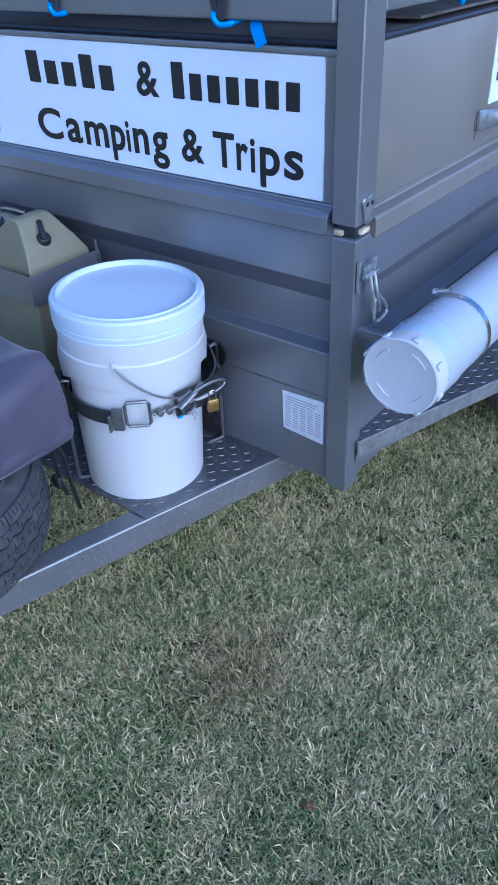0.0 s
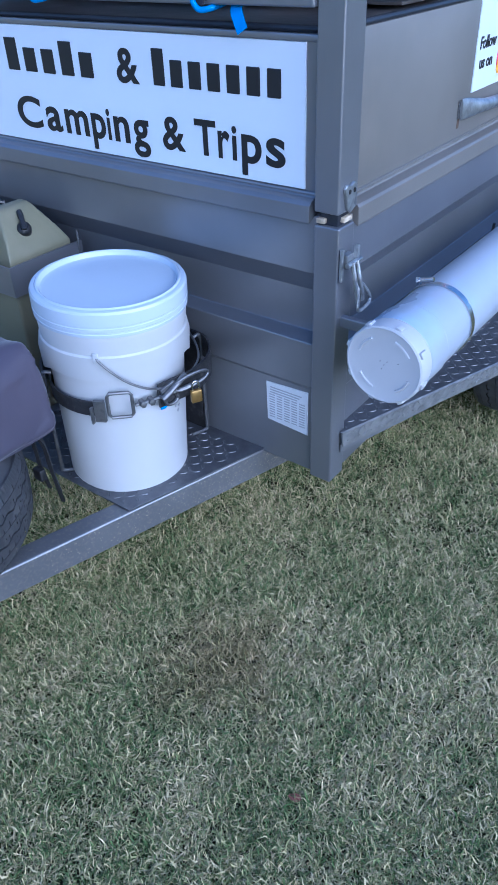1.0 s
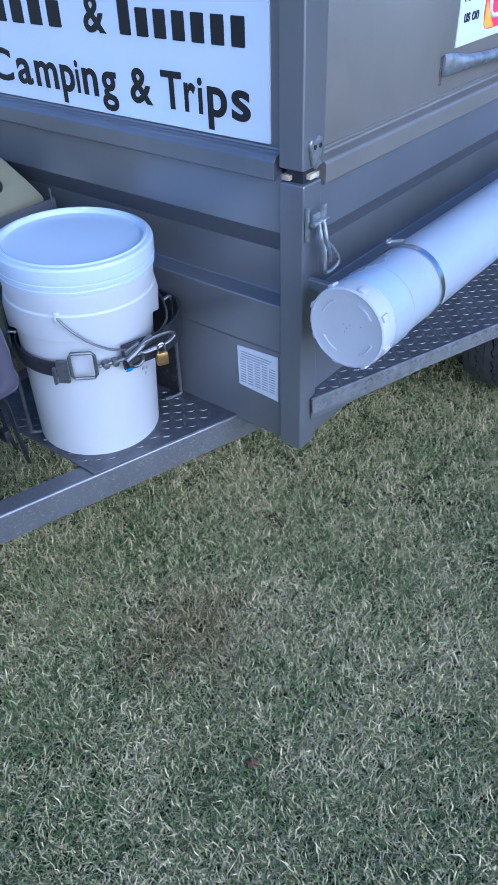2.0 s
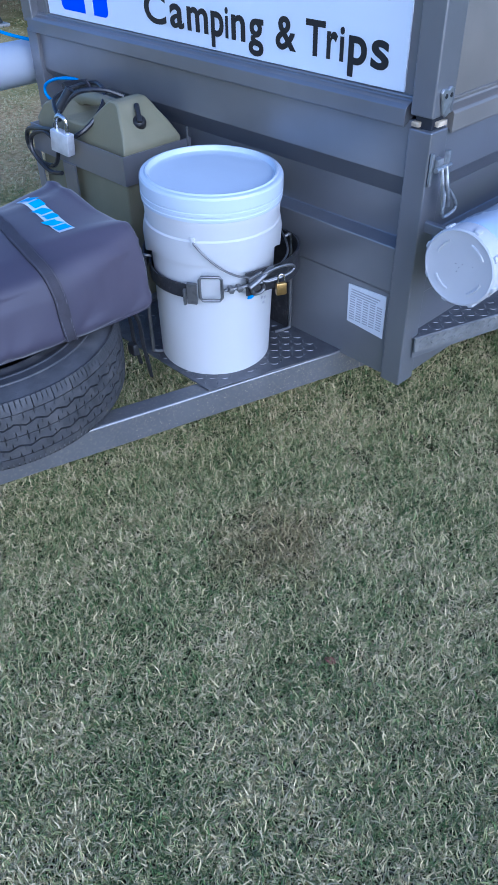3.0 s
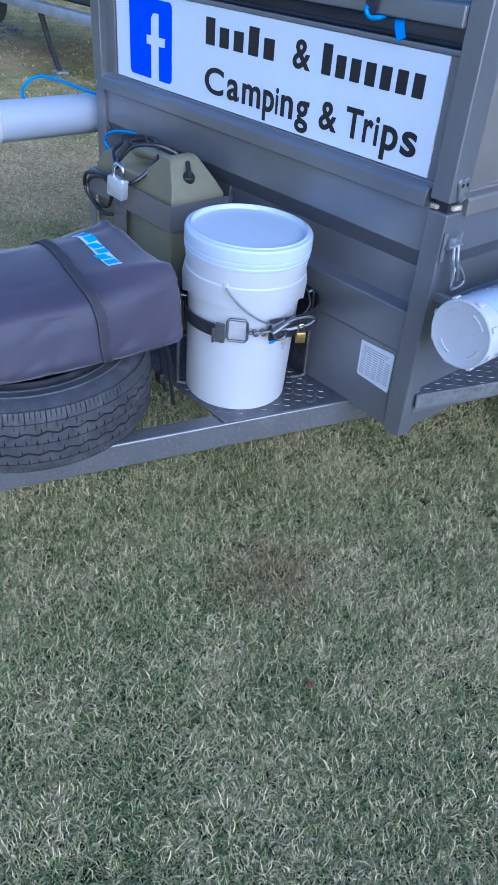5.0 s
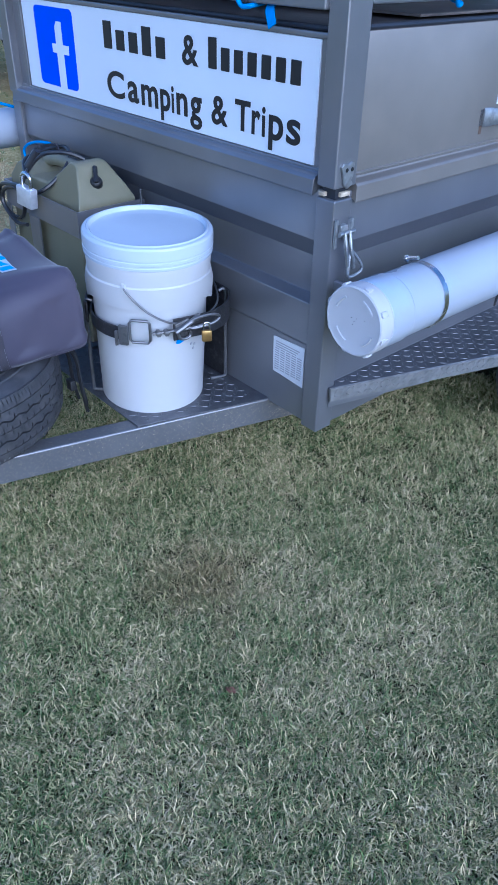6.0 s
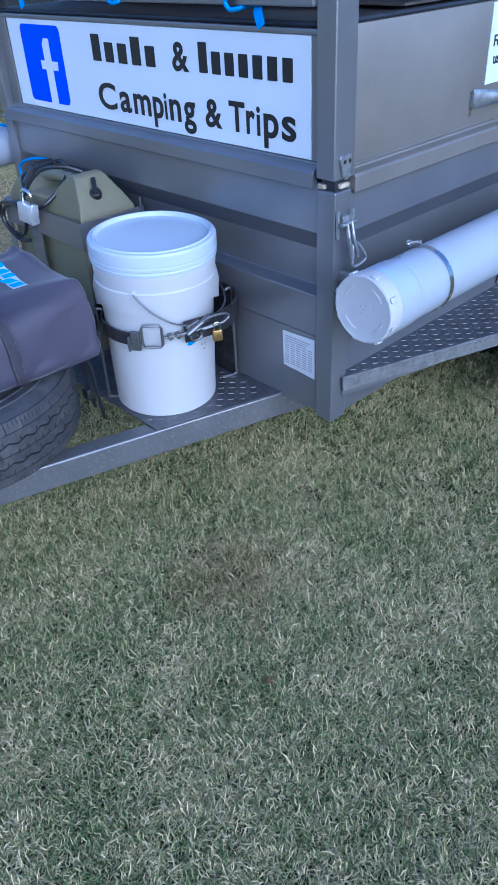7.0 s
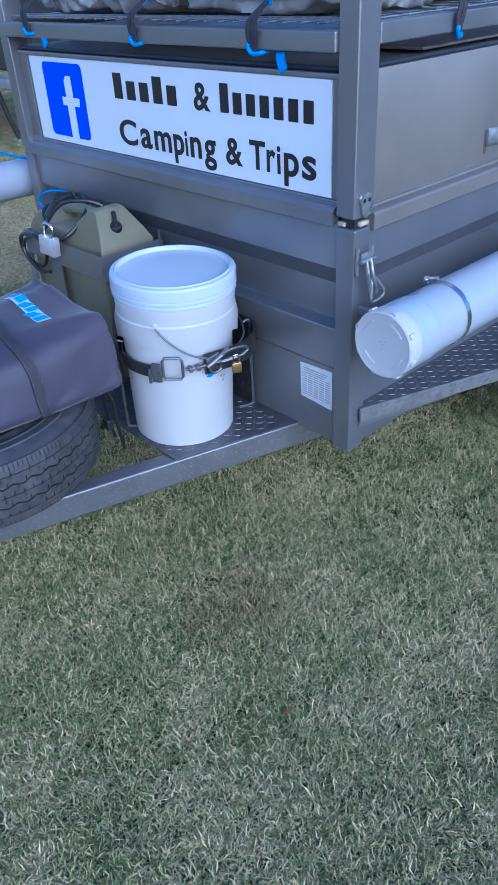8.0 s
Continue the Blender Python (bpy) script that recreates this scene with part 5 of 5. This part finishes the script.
bag_band(-0.86, 0.026, -0.06, 0.42, 0.0060, WEBBING, "zip_tape", "dark zip tape round the end panel", 0.06, 150, 0.09)
zip_points = [bag_point(zip_u(k / 64), -0.06 + 0.0075 * k, 0.0078) for k in range(12, 62)]
part("zip", tube(zip_points, 0.0032, 6), BLACK_PLASTIC, bag, "coarse black zip teeth", local=True)
for k in range(11, 52):
    p, q = bag_point(zip_u(k / 56) - 0.011, -0.06 + 0.0085 * k, 0.0092), bag_point(zip_u(k / 56) + 0.011, -0.06 + 0.0085 * k, 0.0092)
    part("zip_tooth", tube([p, q], 0.0010, 4), STITCH, bag, smooth=0, local=True)
PANEL = material("grey_blue_nylon", (0.075, 0.082, 0.105), 0.5, 0, 0.2, 8, 0.4, 200)
bag_band(-0.925, 0.062, -0.05, 0.42, 0.0042, PANEL, "end_panel", "shiny grey-blue end panel", 0.0, 150, 0.045)
# gap at the zip's end with clothing inside; a matt black sheet paints its inner shade


def slit():
    bm = bmesh.new()
    top, bot = [], []
    for i in range(13):
        s = -0.11 + 0.0145 * i
        w = 0.150 * (1 - i / 12) ** 0.75 * min(1.0, i / 2)
        top.append(bm.verts.new(bag_point(-0.845 + w, s, 0.0076)))
        bot.append(bm.verts.new(bag_point(-0.865 - w * 0.3, s, 0.0076)))
    for i in range(12):
        loop = list(dict.fromkeys((top[i], top[i + 1], bot[i + 1], bot[i])))
        bm.faces.new(loop)
    bmesh.ops.recalc_face_normals(bm, faces=bm.faces[:])
    return bm


part("zip_gap", slit(), GAP_SHADE, bag, "dark gap at the open end of the zip", smooth=0, local=True)
for k, (u0, s0, u1, s1, w) in enumerate(((-0.865, 0.030, -0.850, -0.020, 0.006), (-0.845, 0.012, -0.795, -0.012, 0.013), (-0.825, -0.018, -0.770, -0.034, 0.010), (-0.745, -0.036, -0.738, -0.066, 0.009))):
    pts = [bag_point(u0 + (u1 - u0) * i / 4, s0 + (s1 - s0) * i / 4 + 0.004 * math.sin(i * 1.9 + k), 0.0092 + 0.002 * math.sin(i + k)) for i in range(5)]
    part("cloth_fold", tube(smooth_path(pts, 4), 0, flat=(w, 0.0022), up=(0.4, 0.3 * (-1) ** k, 1)), GREY_CLOTH, bag, "pale blue cloth showing through the zip", local=True)
# printed mark: slanted cyan shapes with pale edges, no lettering


def bag_print(u0, u1, s0, s1, mat, name, label, lift, slant=0.0):
    bm = bmesh.new()
    n = 18
    g = [[bm.verts.new(bag_point(u0 + (u1 - u0) * i / n + slant * j / n, s0 + (s1 - s0) * j / n, lift)) for j in range(n + 1)] for i in range(n + 1)]
    for i in range(n):
        for j in range(n):
            bm.faces.new((g[i][j], g[i + 1][j], g[i + 1][j + 1], g[i][j + 1]))
    bmesh.ops.recalc_face_normals(bm, faces=bm.faces[:])
    return part(name, bm, mat, bag, label, smooth=60, local=True)


def round_of(x):
    """How far round the section a point of the top lies, x metres across the bag."""
    return math.acos(math.copysign(abs(x / BW) ** 3, x)) / (2 * math.pi)


bag_print(0.580, 0.690, round_of(0.10), round_of(-0.15), PALE_PRINT, "print_ground", "pale printed outline", 0.0026, -0.05)
for k in range(6):
    x = 0.092 - 0.040 * k
    bag_print(0.588, 0.682, round_of(x), round_of(x - 0.033), CYAN_PRINT, "print_bar", "slanted cyan print", 0.0042, -0.050 if k % 2 else -0.014)

# ---- bowl and keys on the bag ----
bowl = thing("bowl", (-0.704, -0.968, 0.815), "blue enamel bowl with a steel rim, resting on the bag", "bowl", rx=-3, ry=4)
part("bowl_shell", lathe([(r * 0.957, z * 1.12) for r, z in ((0, 0.0), (0.040, 0.0), (0.044, 0.002), (0.066, 0.012), (0.088, 0.032), (0.100, 0.054), (0.104, 0.062), (0.1025, 0.062), (0.098, 0.054), (0.086, 0.034), (0.064, 0.014), (0.042, 0.004), (0, 0.003))], 64), ENAMEL, bowl, "glossy cobalt enamel", local=True)
part("bowl_rim", lathe([(r * 0.957, z * 1.12) for r, z in ((0.1022, 0.0605), (0.1062, 0.0605), (0.1070, 0.0625), (0.1058, 0.0648), (0.1030, 0.0648), (0.1015, 0.0630))], 64, closed=True), STEEL, bowl, "bright rolled rim", local=True)

keys = thing("key_bunch", (-0.565, -0.918, 0.803), "bunch of silver keys with a black fob on the bag", "keys", rz=15, ry=6)
part("key_ring", tube([(0.016 * math.cos(a), 0.016 * math.sin(a), 0.004 + 0.001 * math.sin(3 * a)) for a in [2 * math.pi * k / 24 for k in range(24)]], 0.0014, 6, True), STEEL, keys, local=True)


def key(angle, length, z, teeth):
    head = [(0.010 * math.cos(radians(20 * k)), 0.010 * math.sin(radians(20 * k))) for k in range(2, 17)]
    low = [(0.010, -0.003), (length, -0.003)]
    top = [(length + 0.003, 0.0), (length, 0.003)] + [(length - 0.006 * k, 0.003 - (0.0018 if (k + teeth) % 2 else 0)) for k in range(1, 6)] + [(0.010, 0.003)]
    bm = prism(low + top + head, 2, 0, 0.002, 0.0003)
    bm.transform(pose(0, 0, z, 3, 0, angle) @ Matrix.Diagonal((1.2, 1.35, 1.3, 1)) @ pose(0.012, 0, 0))
    return bm


for k, (a, ln) in enumerate(((-66, 0.052), (-76, 0.056), (-88, 0.050), (-28, 0.034), (-10, 0.036), (172, 0.044), (-44, 0.030))):
    part("key", key(a, ln, 0.002 + 0.0022 * k, k), KEY_METAL, keys, "flat metal key", local=True)
fob = part("key_fob", box((-0.014, -0.032, 0.002), (0.014, 0.032, 0.017), 0.0065, 4, m=pose(-0.018, 0.040, 0.004, 0, 0, 12)), BLACK_PLASTIC, keys, "black remote fob", local=True)
part("fob_edge", tube(smooth_path([(-0.026, 0.010, 0.018), (-0.036, 0.040, 0.021), (-0.028, 0.070, 0.018)], 5), 0.0022, 6), STEEL, fob, "chrome edge", local=True)

# ---- load on the rack ----


def crumpled(name, lo, hi, seed, mat, label, category):
    """A lumpy wrapped bundle with sharp creases."""
    t = thing(name, ((lo[0] + hi[0]) / 2, (lo[1] + hi[1]) / 2, lo[2]), label, category)
    bm = bmesh.new()
    bmesh.ops.create_icosphere(bm, subdivisions=6, radius=1)
    c = [(lo[i] + hi[i]) / 2 for i in range(3)]
    h = [(hi[i] - lo[i]) / 2 for i in range(3)]
    off = Vector((seed * 7.3, seed * 2.1, seed * 4.7))
    for v in bm.verts:
        d = v.co.normalized()
        k = max(abs(d.x), abs(d.y), abs(d.z))
        q = d * (0.55 + 0.45 / k)
        r = 1 - 0.10 * abs(noise.noise(d * 2.5 + off)) - 0.09 * abs(noise.noise(d * 6 + off)) - 0.03 * abs(noise.noise(d * 17 + off))
        p = Vector((c[0] + h[0] * q.x * r, c[1] + h[1] * q.y * r, c[2] + h[2] * q.z * 1.2 * r))
        p.z = max(p.z, lo[2])
        v.co = p
    part("wrapping", bm, mat, t, smooth=70)
    return t


crumpled("tarp_bundle", (-1.36, 0.00, 1.4385), (-0.98, 0.60, 1.72), 1, SILVER_BAG, "crumpled silver plastic wrapped bundle on the rack", "bundle")
crumpled("tarp_bundle", (-1.02, -0.01, 1.4385), (-0.60, 0.62, 1.75), 2, SILVER_BAG, "crumpled silver plastic wrapped bundle on the rack", "bundle")
crumpled("tarp_bundle", (-0.70, 0.0, 1.4385), (-0.03, 0.60, 1.74), 3, SILVER_BAG, "large crumpled silver plastic bundle on the rack", "bundle")
crumpled("tarp_bundle", (-0.45, 0.12, 1.4385), (-0.005, 0.42, 1.66), 4, SILVER_BAG, "small crumpled silver bundle at the rack corner", "bundle")
crumpled("dark_bundle", (-0.6, 0.45, 1.4385), (-0.01, 1.15, 1.70), 5, BLACK_PLASTIC, "dark plastic wrapped bundle on the rack", "bundle")


def hook_strap(name, x, y, z, axis, tail):
    """A black elastic strap over the rail with a blue hook under it and a loose blue tail."""
    t = thing(name, (x, y, z), "black strap with bright blue hook over the rack rail", "strap", group="straps on the rack")
    n = Vector((0, -1, 0)) if axis == "y" else Vector((1, 0, 0))
    w = Vector((1, 0, 0)) if axis == "y" else Vector((0, 1, 0))
    p = Vector((x, y, z))
    for d in (-0.008, 0.010):
        part("strap_leg", tube(smooth_path([p + n * 0.006 + w * d * 0.4 + Vector((0, 0, -0.004)), p + n * 0.010 + w * d + Vector((0, 0, 0.030)), p + n * 0.007 + w * (d * 0.8 + 0.006) + Vector((0, 0, 0.055)), p - n * 0.03 + w * 0.014 + Vector((0, 0, 0.085))], 5), 0, flat=(0.0065, 0.0018), up=tuple(w)), WEBBING, t)
    part("hook", tube(smooth_path([p - n * 0.03 + w * 0.030 + Vector((0, 0, -0.004)), p + w * 0.022 + Vector((0, 0, -0.010)), p + n * 0.008 + w * 0.002 + Vector((0, 0, -0.012)), p + n * 0.012 - w * 0.008 + Vector((0, 0, 0.0)), p + n * 0.010 - w * 0.006 + Vector((0, 0, 0.008))], 5), 0.0052, 10), BLUE_CORD, t, "bright blue plastic hook")
    part("strap_top", tube(smooth_path([p - n * 0.03 + w * 0.012 + Vector((0, 0, 0.080)), p - n * 0.04 + w * 0.03 + Vector((0, 0, 0.14)), p - n * 0.10 + w * 0.05 + Vector((0, 0, 0.24))], 5), 0, flat=(0.013, 0.0015), up=tuple(w)), BLUE_CORD, t, "bright blue webbing")
    if tail:
        part("strap_tail", tube(smooth_path([p - n * 0.02 + w * 0.065 + Vector((0, 0, -0.004)), p - n * 0.004 + w * 0.075 + Vector((0, 0, -0.016)), p + n * 0.004 + w * 0.092 + Vector((0, 0, -0.042))], 5), 0, flat=(0.011, 0.0012), up=tuple(w)), BLUE_CORD, t, "loose blue strap end")
    return t


hook_strap("hook_strap", -1.225, -0.036, 1.404, "y", True)
hook_strap("hook_strap", -0.683, -0.036, 1.392, "y", False)
hook_strap("hook_strap", -0.243, -0.036, 1.386, "y", True)
hook_strap("hook_strap", 0.043, 0.305, 1.396, "x", False)

# ---- behind: another trailer and a tree ----
tree = thing("tree", (-10.1, 2.95, 0.0), "pale gum tree trunk with a red mark near its foot", "tree")


def trunk():
    bm = bmesh.new()
    rings = []
    for z, r in ((-0.05, 0.33), (0.05, 0.29), (0.2, 0.25), (0.6, 0.22), (1.5, 0.20), (3.0, 0.17), (5.0, 0.13)):
        rings.append([bm.verts.new((-10.1 + 0.05 * z * 0.3 + r * (1 + 0.10 * noise.noise(Vector((math.cos(a), math.sin(a), z)))) * math.cos(a), 2.95 + r * (1 + 0.1 * noise.noise(Vector((math.cos(a) + 5, math.sin(a), z)))) * math.sin(a), z)) for a in [2 * math.pi * k / 24 for k in range(24)]])
    for p, q in zip(rings, rings[1:]):
        for k in range(24):
            bm.faces.new((p[k], p[(k + 1) % 24], q[(k + 1) % 24], q[k]))
    bmesh.ops.recalc_face_normals(bm, faces=bm.faces[:])
    return bm


part("trunk", trunk(), BARK, tree)
rng = random.Random(5)
for k in range(5):
    a, z0 = rng.uniform(0, 6.28), 2.6 + 0.5 * k
    part("limb", tube(smooth_path([(-10.05, 2.95, z0), (-10.05 + 0.7 * math.cos(a), 2.95 + 0.7 * math.sin(a), z0 + 0.8), (-10.05 + 1.6 * math.cos(a), 2.95 + 1.6 * math.sin(a), z0 + 1.8)], 5), 0.06, 8), BARK, tree)


def crown():
    bm = bmesh.new()
    for k in range(1500):
        d = Vector((rng.gauss(0, 1), rng.gauss(0, 1), rng.gauss(0, 0.6)))
        p = Vector((-10.05, 2.95, 5.4)) + d.normalized() * 2.1 * rng.random() ** 0.4
        u = Vector((rng.uniform(-1, 1), rng.uniform(-1, 1), rng.uniform(-1, 1))).normalized()
        w = u.orthogonal() * 0.035
        bm.faces.new([bm.verts.new(p - u * 0.11), bm.verts.new(p + w), bm.verts.new(p + u * 0.11), bm.verts.new(p - w)])
    return bm


part("crown", crown(), WEED, tree, "loose grey-green gum leaves", smooth=0)
mk = bmesh.new()
rows = []
for i in range(9):
    a = radians(-50 + 45 * i / 8)
    rows.append([mk.verts.new((-10.1 + r * math.cos(a), 2.95 + r * math.sin(a), z + 0.02 * math.sin(i * 2))) for r, z in ((0.31, 0.08), (0.285, 0.16))])
for p, q in zip(rows, rows[1:]):
    mk.faces.new((p[0], q[0], q[1], p[1]))
part("red_mark", mk, LEAF_RED, tree, "red paint mark")
litter = bmesh.new()
for k in range(260):
    a, r = rng.uniform(0, 6.28), 0.35 + 0.45 * rng.random()
    c = Vector((-10.05 + r * 1.3 * math.cos(a), 2.9 + r * math.sin(a), 0.02 + 0.02 * rng.random()))
    s = rng.uniform(0.03, 0.07)
    vs = [litter.verts.new(c + Vector((s * rng.uniform(-1, 1), s * rng.uniform(-1, 1), s * 0.5 * rng.random()))) for _ in range(4)]
    for f in ((0, 1, 2), (0, 2, 3), (0, 3, 1), (1, 3, 2)):
        litter.faces.new([vs[i] for i in f])
tagged(part("leaf_litter", litter, GRAVEL, smooth=0), "dark leaf litter and gravel round the tree", "litter", kind="stuff")

other = thing("caravan_trailer", (-6.5, 2.9, 0.0), "another trailer parked behind, pale galvanised frame and dark body", "trailer")
FRAME_GREY = material("pale_galvanised_frame", (0.36, 0.38, 0.42), 0.45, 0.6, 0.15, 6, 0.1, 300)
part("chassis_rail", box((-7.6, 2.45, 0.60), (-5.40, 2.55, 0.69), 0.006), FRAME_GREY, other, "pale grey chassis rail")
part("chassis_rail", prism([(-5.55, 2.50), (-5.45, 2.46), (-3.4, 3.6), (-3.45, 3.7)], 2, 0.50, 0.58, 0.004), FRAME_GREY, other, "pale grey drawbar")
part("body", box((-9.2, 2.62, 0.72), (-5.35, 4.6, 2.2), 0.03, 3), BLACK_STEEL, other, "dark body")
leg = part("support_leg", tube([(-7.02, 2.60, 0.62), (-6.98, 2.68, 0.25), (-6.96, 2.75, 0.03)], 0.03, 10), BLACK_STEEL, other, "black wind-down support leg")
part("foot", box((-7.03, 2.68, 0.0), (-6.89, 2.82, 0.03), 0.006), GALV, leg)
bw = part("wheel", moved(lathe(tyre_profile(0.34, 0.10, 0.17), 48, closed=True), pose(-8.02, 2.50, 0.68, 90, 0, 0)), RUBBER, other, "black spare wheel slung under the body")
part("rim", moved(lathe([(0, 0.05), (0.05, 0.07), (0.12, 0.03), (0.17, 0.06), (0.17, -0.05), (0, -0.05)], 32), pose(-8.02, 2.50, 0.70, 90, 0, 0)), GALV, bw)
